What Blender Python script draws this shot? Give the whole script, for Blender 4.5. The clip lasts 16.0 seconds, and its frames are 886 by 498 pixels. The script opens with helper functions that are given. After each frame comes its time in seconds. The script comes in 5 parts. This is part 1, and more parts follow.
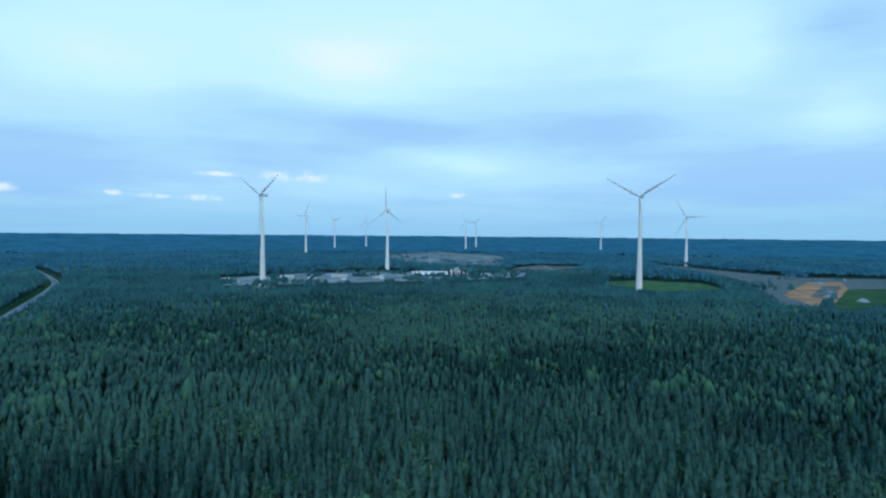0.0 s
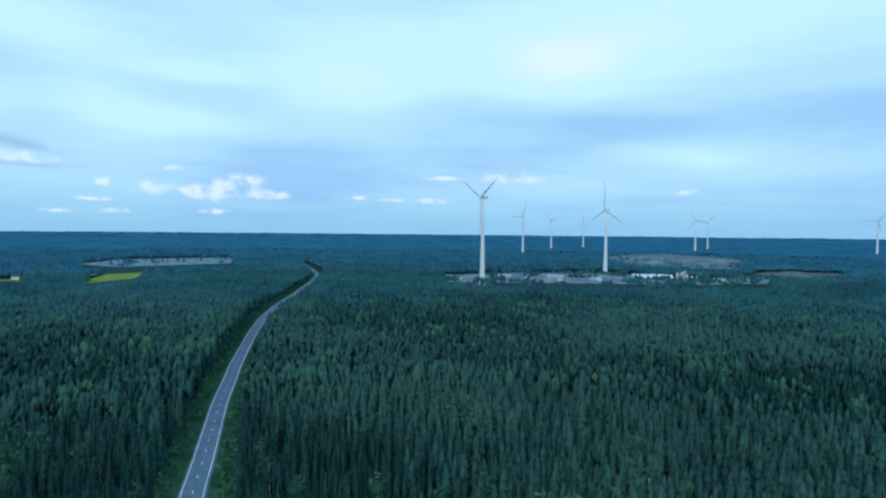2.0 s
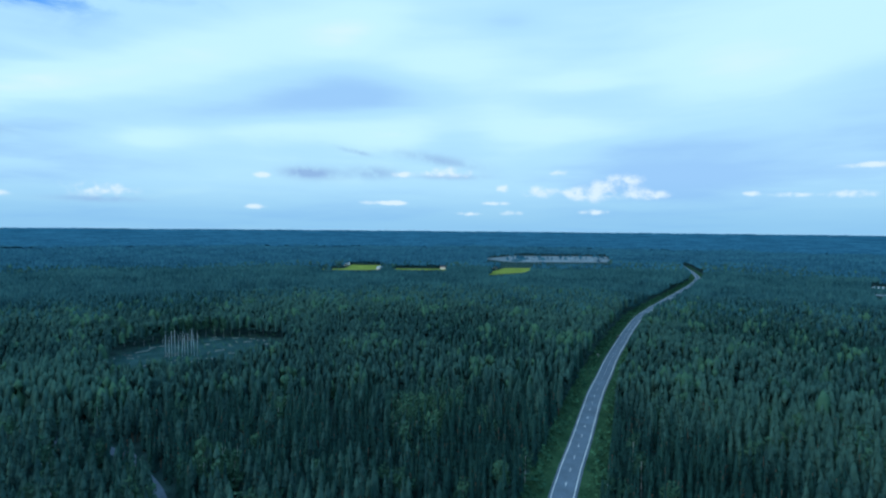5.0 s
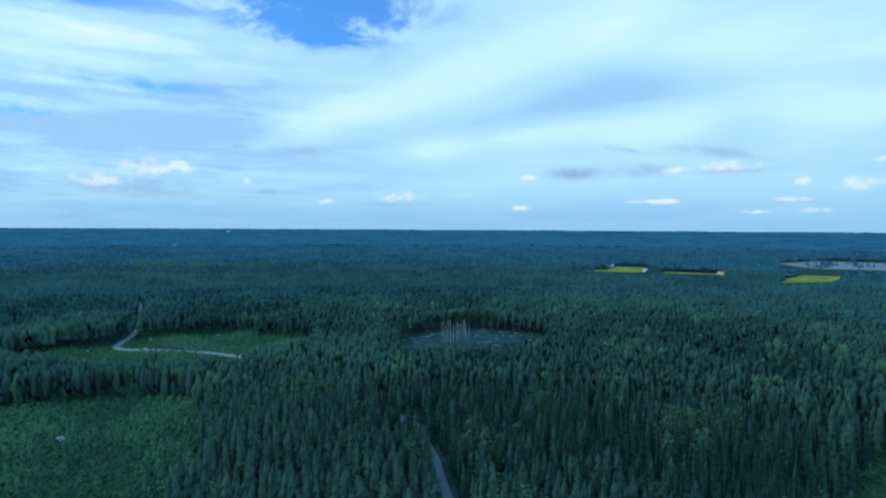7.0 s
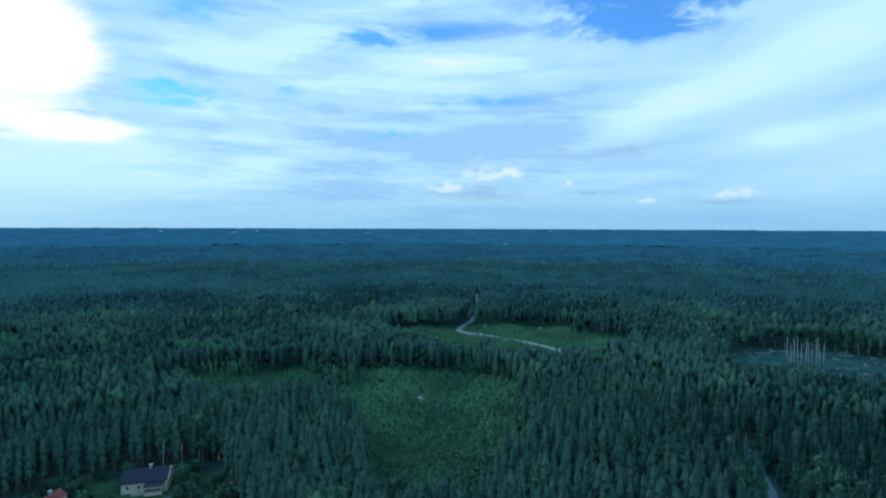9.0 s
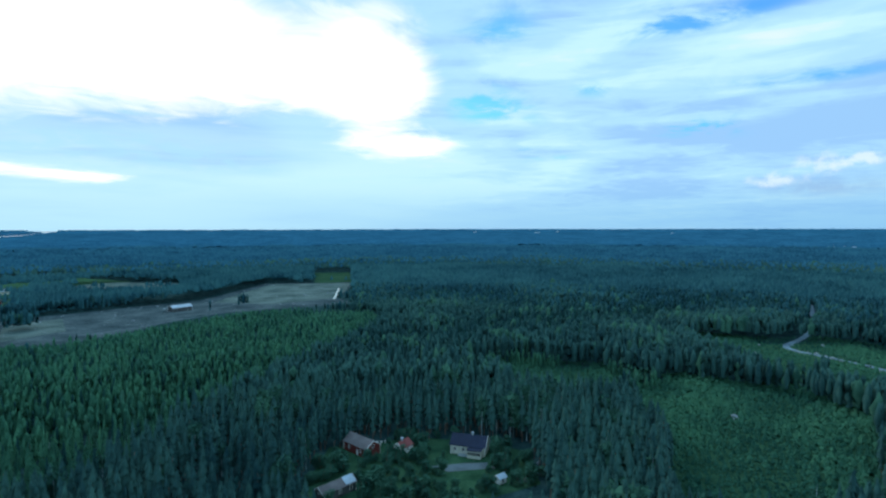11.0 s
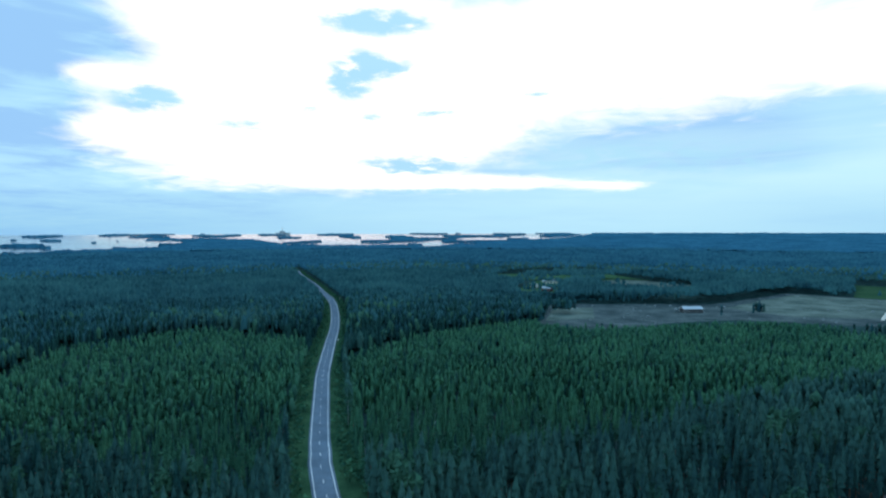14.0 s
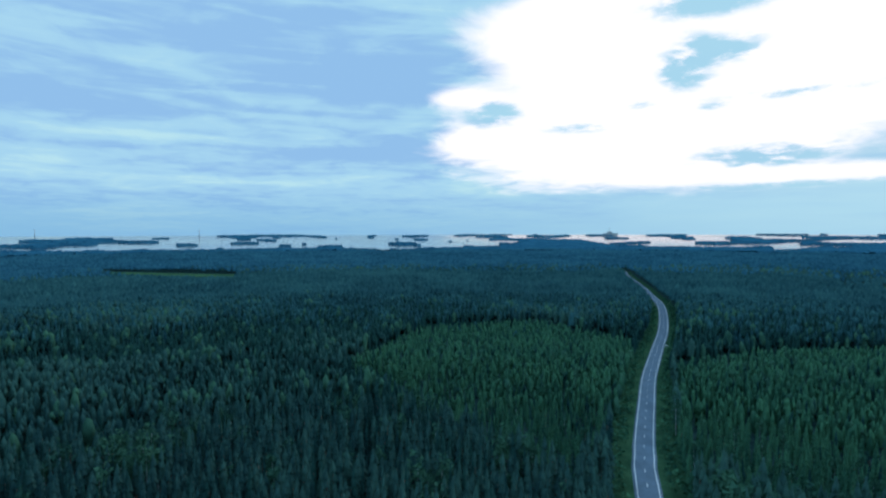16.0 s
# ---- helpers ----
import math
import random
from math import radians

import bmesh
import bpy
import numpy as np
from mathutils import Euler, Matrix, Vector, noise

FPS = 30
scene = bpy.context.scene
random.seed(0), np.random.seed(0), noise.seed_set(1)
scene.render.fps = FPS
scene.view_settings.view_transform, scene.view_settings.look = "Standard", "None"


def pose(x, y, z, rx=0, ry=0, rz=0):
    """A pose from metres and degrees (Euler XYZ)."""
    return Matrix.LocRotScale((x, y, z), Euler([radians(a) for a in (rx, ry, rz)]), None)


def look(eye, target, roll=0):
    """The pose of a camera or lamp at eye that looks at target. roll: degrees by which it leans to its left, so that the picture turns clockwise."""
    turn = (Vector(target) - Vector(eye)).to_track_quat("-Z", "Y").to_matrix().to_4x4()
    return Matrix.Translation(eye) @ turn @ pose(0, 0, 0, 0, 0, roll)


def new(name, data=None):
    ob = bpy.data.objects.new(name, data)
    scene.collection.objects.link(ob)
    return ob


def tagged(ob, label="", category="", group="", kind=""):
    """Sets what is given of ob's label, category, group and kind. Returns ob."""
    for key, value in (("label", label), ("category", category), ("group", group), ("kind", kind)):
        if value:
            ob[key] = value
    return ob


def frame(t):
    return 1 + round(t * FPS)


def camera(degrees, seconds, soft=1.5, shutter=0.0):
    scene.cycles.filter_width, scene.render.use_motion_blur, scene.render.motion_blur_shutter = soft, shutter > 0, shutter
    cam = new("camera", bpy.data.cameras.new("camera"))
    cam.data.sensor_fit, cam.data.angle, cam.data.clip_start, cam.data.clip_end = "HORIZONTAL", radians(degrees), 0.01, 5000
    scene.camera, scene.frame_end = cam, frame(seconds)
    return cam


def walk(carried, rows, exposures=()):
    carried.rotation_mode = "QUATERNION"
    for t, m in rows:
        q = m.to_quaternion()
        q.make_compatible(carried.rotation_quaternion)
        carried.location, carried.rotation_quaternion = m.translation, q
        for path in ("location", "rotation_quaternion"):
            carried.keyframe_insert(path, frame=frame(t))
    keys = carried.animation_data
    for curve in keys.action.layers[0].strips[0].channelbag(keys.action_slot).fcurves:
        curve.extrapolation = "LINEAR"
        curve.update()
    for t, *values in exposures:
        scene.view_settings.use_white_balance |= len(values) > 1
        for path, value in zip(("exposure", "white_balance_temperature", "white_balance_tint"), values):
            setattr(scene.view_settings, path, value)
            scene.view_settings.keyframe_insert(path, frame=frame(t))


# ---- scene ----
cam = camera(78.04, 16.0, soft=2.3)
EYE = 88.0
# seconds, x, y, yaw, pitch, roll
ROWS = [
    (0.0, 0.00, 0.00, 0.00, -1.56, -0.52),
    (0.5, 0.15, -0.30, 4.17, -1.58, -0.49),
    (1.0, 0.32, -0.81, 10.09, -1.63, -0.53),
    (1.5, 0.46, -1.57, 16.05, -1.66, -0.54),
    (2.0, 0.54, -2.42, 22.40, -1.73, -0.56),
    (2.5, 0.62, -3.21, 28.60, -1.74, -0.57),
    (3.0, 0.83, -3.91, 35.19, -1.79, -0.56),
    (3.5, 1.24, -4.55, 41.47, -1.83, -0.58),
    (4.0, 1.80, -5.13, 48.03, -1.93, -0.56),
    (6.5, 5.14, -5.82, 79.82, -2.22, -0.42),
    (7.0, 5.94, -5.56, 87.49, -2.23, -0.32),
    (7.5, 6.86, -5.34, 95.60, -2.24, -0.30),
    (8.0, 7.93, -5.14, 103.96, -2.25, -0.30),
    (8.5, 9.07, -4.94, 112.21, -2.29, -0.28),
    (11.0, 16.81, -1.34, 150.63, -2.29, 0.11),
    (11.5, 16.89, -1.22, 158.91, -2.22, 0.07),
    (12.0, 16.85, -1.12, 166.92, -2.18, 0.08),
    (12.5, 16.48, -0.83, 175.12, -2.15, 0.09),
    (13.0, 15.94, -0.17, 184.05, -2.11, 0.10),
    (13.5, 15.62, 0.84, 192.79, -1.97, 0.15),
    (14.0, 15.57, 2.06, 201.07, -1.89, 0.10),
    (14.5, 15.33, 3.27, 209.32, -1.86, 0.06),
    (15.0, 14.63, 4.36, 217.47, -1.86, 0.13),
    (15.5, 13.57, 5.43, 226.10, -1.82, 0.06),
    (16.0, 12.37, 6.66, 234.37, -1.77, 0.12),
    ]
walk(cam, [(t, pose(x, y, EYE, 90 + pitch, roll, yaw)) for t, x, y, yaw, pitch, roll in ROWS],
     [(0.0, -0.02, 6250, 10), (8.0, -0.02, 6250, 10), (13.0, 0.03, 6250, 10), (14.5, -0.09, 6250, 10), (16.0, -0.25, 6250, 10)])

# ---- world: thin overcast, bright towards the hidden sun ----
SUN_AZ, SUN_EL = 188.0, 33.0            # degrees, turning left from +y; degrees up


class Nodes:
    """Small helper that writes node arithmetic as expressions."""

    def __init__(self, tree):
        self.tree = tree

    def add(self, kind):
        return self.tree.nodes.new(kind)

    def plug(self, socket, value):
        if isinstance(value, (int, float)):
            socket.default_value = value
        elif isinstance(value, (tuple, list)):
            socket.default_value = value if len(value) != 3 or socket.type != "RGBA" else (*value, 1)
        else:
            self.tree.links.new(value, socket)

    def math(self, op, a, b=0.0, c=0.0, clamp=False):
        n = self.add("ShaderNodeMath")
        n.operation, n.use_clamp = op, clamp
        for s, v in zip(n.inputs, (a, b, c)):
            self.plug(s, v)
        return n.outputs[0]

    def ramp(self, value, lo, hi, out_lo=0.0, out_hi=1.0):
        n = self.add("ShaderNodeMapRange")
        n.interpolation_type = "SMOOTHSTEP"
        for s, v in zip(n.inputs, (value, lo, hi, out_lo, out_hi)):
            self.plug(s, v)
        return n.outputs[0]

    def mix(self, fac, a, b, blend="MIX"):
        n = self.add("ShaderNodeMix")
        n.data_type, n.blend_type = "RGBA", blend
        self.plug(n.inputs[0], fac), self.plug(n.inputs[6], a), self.plug(n.inputs[7], b)
        return n.outputs[2]

    def noise(self, vector, scale, detail=4.0, rough=0.55, distort=0.0):
        n = self.add("ShaderNodeTexNoise")
        self.plug(n.inputs["Vector"], vector)
        n.inputs["Scale"].default_value, n.inputs["Detail"].default_value = scale, detail
        n.inputs["Roughness"].default_value, n.inputs["Distortion"].default_value = rough, distort
        return n.outputs["Fac"]

    def xyz(self, x, y, z):
        n = self.add("ShaderNodeCombineXYZ")
        for s, v in zip(n.inputs, (x, y, z)):
            self.plug(s, v)
        return n.outputs[0]


world = bpy.data.worlds.new("overcast_sky")
scene.world = world
world.use_nodes = True
world.node_tree.nodes.clear()
w = Nodes(world.node_tree)
sky = w.add("ShaderNodeTexSky")
sky.sky_type, sky.sun_disc = "NISHITA", False
sky.sun_elevation, sky.sun_rotation = radians(SUN_EL), radians(-SUN_AZ)
sky.air_density, sky.dust_density, sky.ozone_density = 1.0, 0.6, 2.0
split = w.add("ShaderNodeSeparateXYZ")
w.plug(split.inputs[0], w.add("ShaderNodeTexCoord").outputs["Generated"])
dx, dy, dz = split.outputs
up = w.math("MAXIMUM", dz, 0.0)
el = w.math("MULTIPLY", w.math("ARCSINE", dz), 57.2958)
# azimuth from the east of north, kept free of its seam by turning it to the unseen side
TURN_AZ = 120.0
ca, sa = math.cos(radians(TURN_AZ)), math.sin(radians(TURN_AZ))
fx = w.math("ADD", w.math("MULTIPLY", dx, -sa), w.math("MULTIPLY", dy, ca))
fy = w.math("ADD", w.math("MULTIPLY", dx, -ca), w.math("MULTIPLY", dy, -sa))
az = w.math("ADD", w.math("MULTIPLY", w.math("ARCTAN2", fy, fx), 57.2958), TURN_AZ)
deck = w.math("DIVIDE", 1.0, w.math("ADD", up, 0.09))
flat = w.xyz(w.math("MULTIPLY", dx, deck), w.math("MULTIPLY", dy, deck), 0.0)
dome = w.xyz(w.math("MULTIPLY", az, 0.1), w.math("MULTIPLY", el, 0.28), 0.0)
wisp = w.noise(flat, 0.9, 4.0, 0.5, 0.5)
broad = w.noise(flat, 0.33, 3.0, 0.5, 0.3)
ripple = w.noise(flat, 3.2, 5.0, 0.6, 0.6)
puff = w.noise(dome, 4.0, 5.0, 0.6, 0.2)
fluff = w.noise(w.xyz(az, w.math("MULTIPLY", el, 1.25), 5.0), 0.75, 4.0, 0.55, 0.2)
streak = w.noise(w.xyz(w.math("MULTIPLY", az, 0.045), w.math("MULTIPLY", el, 0.42), 3.0), 1.6, 3.0, 0.5, 0.4)


chain = [0.0]                           # each spot follows on the one before, which keeps the shader's stack small


def spot(a, e, wide, high, tilt=0.0):
    """A soft ellipse of the sky round azimuth a and elevation e, turned by tilt degrees."""
    n = w.add("ShaderNodeMapping")
    n.vector_type = "TEXTURE"
    w.plug(n.inputs["Vector"], w.xyz(az, el, chain[0]))
    n.inputs["Location"].default_value, n.inputs["Scale"].default_value = (a, e, 0), (wide, high, 1e7)
    n.inputs["Rotation"].default_value = (0, 0, radians(tilt))
    d = w.add("ShaderNodeVectorMath")
    d.operation = "DOT_PRODUCT"
    w.plug(d.inputs[0], n.outputs[0]), w.plug(d.inputs[1], n.outputs[0])
    chain[0] = w.math("POWER", 0.3679, d.outputs["Value"])
    return chain[0]


def spread(rows):
    """The sum of many spots."""
    out = 0.0
    for row in rows:
        out = chain[0] = w.math("ADD", spot(*row), out)
    return out


# clouds of each sort: azimuth, elevation, half width, half height, tilt
CLEAR = ((94.8, 21.3, 12, 2.53), (99.7, 19.1, 6.4, 3.34), (104, 19.8, 7.1, 2.28), (117.1, 12.7, 8.8, 0.71),
         (122.6, 18.9, 9.3, 0.96, -6), (124.9, 9.2, 3.5, 1.2), (127, 9.4, 3.3, 0.67), (128.2, 19, 4.4, 1.14), (135.1, 13.6, 2.3, 0.92), (140.2, 7.4, 3, 0.98),
         (144.8, 12.2, 4.4, 1.58, 11), (144.8, 19.2, 4, 2.32), (147.4, 12.6, 3.3, 1.87))
PALE_A = ((-35.9, 10.4, 3.7, 2.62), (-27.3, 16.7, 6.1, 4.28), (-3.7, 19.9, 26.1, 5.12), (-0.9, 7.6, 10.1, 1.19, 6), (9.7, 16, 7.1, 3.59), (28.6, 17.6, 20, 5.26),
          (31.9, 14.6, 6.8, 2.63), (46.6, 14.6, 4.5, 0.92), (51.5, 9.9, 11.7, 1.74), (61.5, 16.3, 7.4, 2.01), (66.2, 9.2, 5.6, 1.68), (70.8, 18.6, 5.1, 1.87, -17),
          (77.7, 9.7, 11.5, 1.36, -6), (87.2, 14.9, 22, 2.19, -19), (88.8, 8, 4.7, 1.17, -6), (98.2, 11.4, 5.4, 1.53, -17), (120.3, 15.5, 9.2, 1.71))
PALE_B = ((121.7, 16.4, 9.8, 1.53, -11), (137.4, 16.6, 6.6, 2.08, -17), (137.9, 5.9, 2.7, 0.98), (139, 9.6, 4, 1.41), (151.1, 7.5, 5, 1.6), (151.3, 4.3, 13.2, 2.67),
          (161.9, 8.4, 7.2, 3.62), (168.7, 4.3, 16.5, 1.94), (237.5, 11.6, 2, 0.64), (247, 9.6, 2.9, 0.83), (257, 5, 8.7, 0.37), (261.6, 16.6, 3.1, 0.65),
          (263.6, 9, 10.3, 0.52), (271, 6.5, 2.9, 0.64))
GREY_A = ((-35.3, 17.6, 4.7, 2.93), (-30.2, 4.6, 12.2, 2.9), (-15.2, 10.5, 14.5, 2.49), (7.3, 8.6, 11.5, 2.32), (9.7, 11.3, 18.3, 1.58, 3), (31.4, 8.3, 14.8, 1.31),
          (36.7, 5.1, 8.6, 1.88), (36.8, 3.5, 2.5, 0.32), (53.7, 20.5, 3.6, 1.1), (59.4, 9.2, 4.6, 1.58), (69.1, 14, 8.1, 2.58), (75.1, 12.2, 13.9, 1.78, -11),
          (111.9, 9.6, 7.2, 1.12), (115.3, 8, 10.6, 3.31), (124.4, 8.7, 9.5, 1.15), (173.9, 13.5, 5.7, 2.04, -17), (176.3, 6.6, 9.9, 1.51))
GREY_B = ((179.1, 8.5, 14.6, 2.82), (200, 7.2, 8.5, 1.64), (240.3, 7.3, 9.1, 1.14), (242.2, 8.5, 10.3, 1.17), (242.3, 14.9, 10.9, 4.61), (251.6, 17.4, 20.4, 4.52),
          (260.8, 6.7, 12.2, 1.19), (268.2, 11.2, 10.7, 2.66))
GLARE = ((153.1, 8.3, 6, 1.44), (157, 15.9, 5.8, 7.55), (162, 14.6, 6.6, 2.29), (171.6, 16.9, 13.2, 6.85), (184.2, 4.4, 3.8, 0.54), (188.8, 17.5, 13.8, 4.43),
         (197, 4.9, 13.3, 0.78), (200.2, 16.7, 22.5, 7.84), (201.3, 13.5, 3.4, 1.58), (209.8, 11.6, 13.3, 6.28), (210.5, 8.7, 14.3, 2.92), (216, 19.5, 11, 6.7),
         (220, 8, 15.9, 4.49), (221.9, 19.3, 9.9, 3.96), (231.3, 9.2, 3.4, 1.51), (232.2, 13.6, 4.1, 1.26))
SCRAPS_A = ((173.8, 6.6, 10.7, 1.82), (179.6, 10.3, 3, 0.32), (187.8, 7.4, 11.2, 1.71), (191.8, 13.7, 2, 0.25), (201.3, 12.1, 7.1, 0.48), (201.9, 4.1, 16.2, 0.4),
            (204, 6.4, 4.9, 0.69), (205, 7.1, 4.8, 0.81), (206.9, 20.7, 4.2, 1.06), (207.4, 16.5, 4.4, 1.2), (208.2, 11.5, 1.3, 0.35), (208.2, 16.9, 2.6, 0.72, 22),
            (208.9, 20.4, 5.7, 1.15), (210.3, 14.9, 2.3, 1.59), (211, 15, 1.8, 1.43), (214.7, 12.3, 1.3, 0.44), (220.1, 3.3, 15.4, 0.33))
SCRAPS_B = ((220.6, 10.3, 3.6, 0.52), (228.7, 12.1, 2.7, 1.14), (230, 11.9, 2.4, 1.2))
HEAPS_A = ((-1.8, 4, 1.5, 0.4), (14.9, 5.7, 4.2, 0.78), (22.6, 5.6, 2.2, 0.31), (23.6, 3.3, 2.1, 0.43), (28, 3.3, 1.7, 0.3), (30.9, 3.5, 1.1, 0.29),
           (39.9, 3.5, 2.6, 0.54), (42.2, 4.9, 2.4, 0.87), (44.7, 3.7, 1.8, 1), (44.8, 1.8, 2.1, 0.33), (47, 3.7, 1, 0.66), (48.4, 5.8, 1.3, 0.33),
           (50.5, 3.9, 2, 0.78), (53.3, 1.7, 1.3, 0.32), (54.4, 4.3, 0.8, 0.51), (55, 2.7, 1.9, 0.25), (57.8, 1.6, 1.5, 0.25))
HEAPS_B = ((59.8, 5.9, 3.3, 0.73), (64.6, 5.6, 1.3, 0.35), (65.2, 2.7, 0.8, 0.29), (65.6, 2.6, 1.5, 0.23), (67.8, 2.7, 1.7, 0.28), (78.5, 5.2, 1.1, 0.38),
           (79.4, 2.1, 1.4, 0.33), (92.6, 3.3, 3.4, 0.87), (99.7, 2.6, 1.1, 0.34), (107.2, 4.4, 0.5, 0.46), (112.8, 5.6, 1.4, 0.55), (115.9, 5.3, 2.8, 1.25),
           (119.9, 4.1, 2.2, 0.73))
SHADED = ((59.8, 5.4, 3.3, 0.3), (60.8, 7.1, 4.2, 0.54, 9), (67.5, 5.7, 2.4, 0.62), (69.4, 7.8, 1.6, 0.22, 11), (73.4, 5.5, 2.8, 0.63), (74.7, 5.6, 1.9, 0.5),
          (92.6, 2.4, 3.1, 0.27), (101.7, 7.6, 2.5, 0.53), (104.9, 3.5, 2.8, 0.27), (107.8, 7.8, 1, 0.26), (115.7, 3.4, 4.4, 0.76))

# clear blue gaps in the veil
mottle = w.math("ADD", w.math("MULTIPLY", wisp, 0.45), w.math("MULTIPLY", ripple, 0.55))
gap = w.math("ADD", spread(CLEAR), w.math("MULTIPLY", spot(125, 27, 28, 6), 0.7))
gap = w.math("MULTIPLY", gap, w.ramp(mottle, 0.60, 0.40, 0.05, 1.2))
veil = w.math("SUBTRACT", 1.0, w.math("MULTIPLY", w.ramp(gap, 0.1, 1.5), 0.9), clamp=True)
# pale and lilac-grey parts of the veil
pale = w.math("ADD", spread(PALE_A + PALE_B), w.math("MULTIPLY", spot(10, 17, 30, 8), 0.3))
grey = spread(GREY_A + GREY_B)
tone = w.math("ADD", w.math("MULTIPLY", w.math("SUBTRACT", pale, w.math("MULTIPLY", grey, 0.75)), 0.42), w.ramp(broad, 0.3, 0.7, 0.26, 0.62))
tone = w.math("ADD", tone, w.math("MULTIPLY", w.math("SUBTRACT", wisp, 0.5), 0.35))
torn_sky = w.ramp(spread(((250, 10, 28, 20), (128, 12, 22, 14))), 0.0, 0.6, 0.15, 1.0)
tone = w.math("ADD", tone, w.math("MULTIPLY", w.math("SUBTRACT", streak, 0.5), w.math("MULTIPLY", torn_sky, 1.7)))
tone = w.math("ADD", tone, w.math("MULTIPLY", w.math("SUBTRACT", ripple, 0.5), w.math("MULTIPLY", torn_sky, 1.0)))
cloud = w.mix(w.ramp(tone, 0.05, 0.55), (0.35, 0.62, 0.95), (0.47, 0.79, 1.0))
cloud = w.mix(w.ramp(tone, 0.5, 0.95), cloud, (0.60, 0.92, 1.0))
cloud = w.mix(w.ramp(tone, 0.95, 1.5), cloud, (0.80, 0.96, 1.02))
blue = w.mix(1.0, sky.outputs[0], (0.045, 0.135, 0.235), "MULTIPLY")
air = w.mix(veil, blue, cloud)
air = w.mix(w.math("MULTIPLY", spot(182, 5.5, 30, 5.5), w.ramp(streak, 0.25, 0.6, 0.25, 0.75)), air, (0.64, 0.93, 1.0))
# the glare of the sun behind thin cloud, torn by darker scraps
glare = spread(GLARE)
scrap = spread(SCRAPS_A + SCRAPS_B)
scrap = w.ramp(w.math("MULTIPLY", scrap, w.ramp(w.math("ADD", w.math("MULTIPLY", puff, 0.5), w.math("MULTIPLY", ripple, 0.5)), 0.35, 0.65, 0.2, 1.6)), 0.2, 1.6)
rag = w.math("SUBTRACT", w.math("ADD", w.math("MULTIPLY", wisp, 0.5), w.math("MULTIPLY", ripple, 0.5)), 0.5)
torn = w.math("ADD", w.math("MULTIPLY", glare, 0.85), w.math("MULTIPLY", rag, w.ramp(glare, 0.05, 0.5, 0.0, 1.6)))
glow = w.math("MULTIPLY", w.ramp(torn, 0.36, 0.98), w.math("SUBTRACT", 1.0, w.math("MULTIPLY", scrap, 0.95), clamp=True))
air = w.mix(glow, air, (1.26, 1.23, 1.27))
air = w.mix(w.math("MULTIPLY", scrap, 0.6, clamp=True), air, (0.46, 0.80, 0.96))
# paler, duller air towards the horizon
low = w.ramp(el, 5.5, 0.0)
air = w.mix(w.math("MULTIPLY", low, 0.72), air, w.mix(spot(188, 3, 40, 9), (0.24, 0.53, 0.82), (0.56, 0.87, 0.98)))
# small heaped clouds low over the horizon, with grey undersides
heap = w.math("MULTIPLY", spread(HEAPS_A + HEAPS_B), w.math("ADD", w.math("MULTIPLY", w.math("SUBTRACT", fluff, 0.5), 3.0), 1.0))
under = w.math("MULTIPLY", spread(SHADED), w.ramp(fluff, 0.25, 0.6, 0.35, 1.2))
air = w.mix(w.math("MULTIPLY", under, 0.6, clamp=True), air, (0.31, 0.50, 0.78))
air = w.mix(w.math("MULTIPLY", w.ramp(heap, 0.35, 1.25), 0.85), air, (0.80, 0.94, 1.02))
back = w.add("ShaderNodeBackground")
w.plug(back.inputs[0], air)
back.inputs[1].default_value = 1.0
w.plug(w.add("ShaderNodeOutputWorld").inputs[0], back.outputs[0])

sun = new("sun", bpy.data.lights.new("sun", "SUN"))
sun.data.energy, sun.data.angle, sun.data.color = 0.8, radians(14), (1.0, 0.98, 0.95)
s_dir = Vector((-math.sin(radians(SUN_AZ)) * math.cos(radians(SUN_EL)), math.cos(radians(SUN_AZ)) * math.cos(radians(SUN_EL)), math.sin(radians(SUN_EL))))
sun.matrix_world = look((0, 0, 400), Vector((0, 0, 400)) - s_dir)

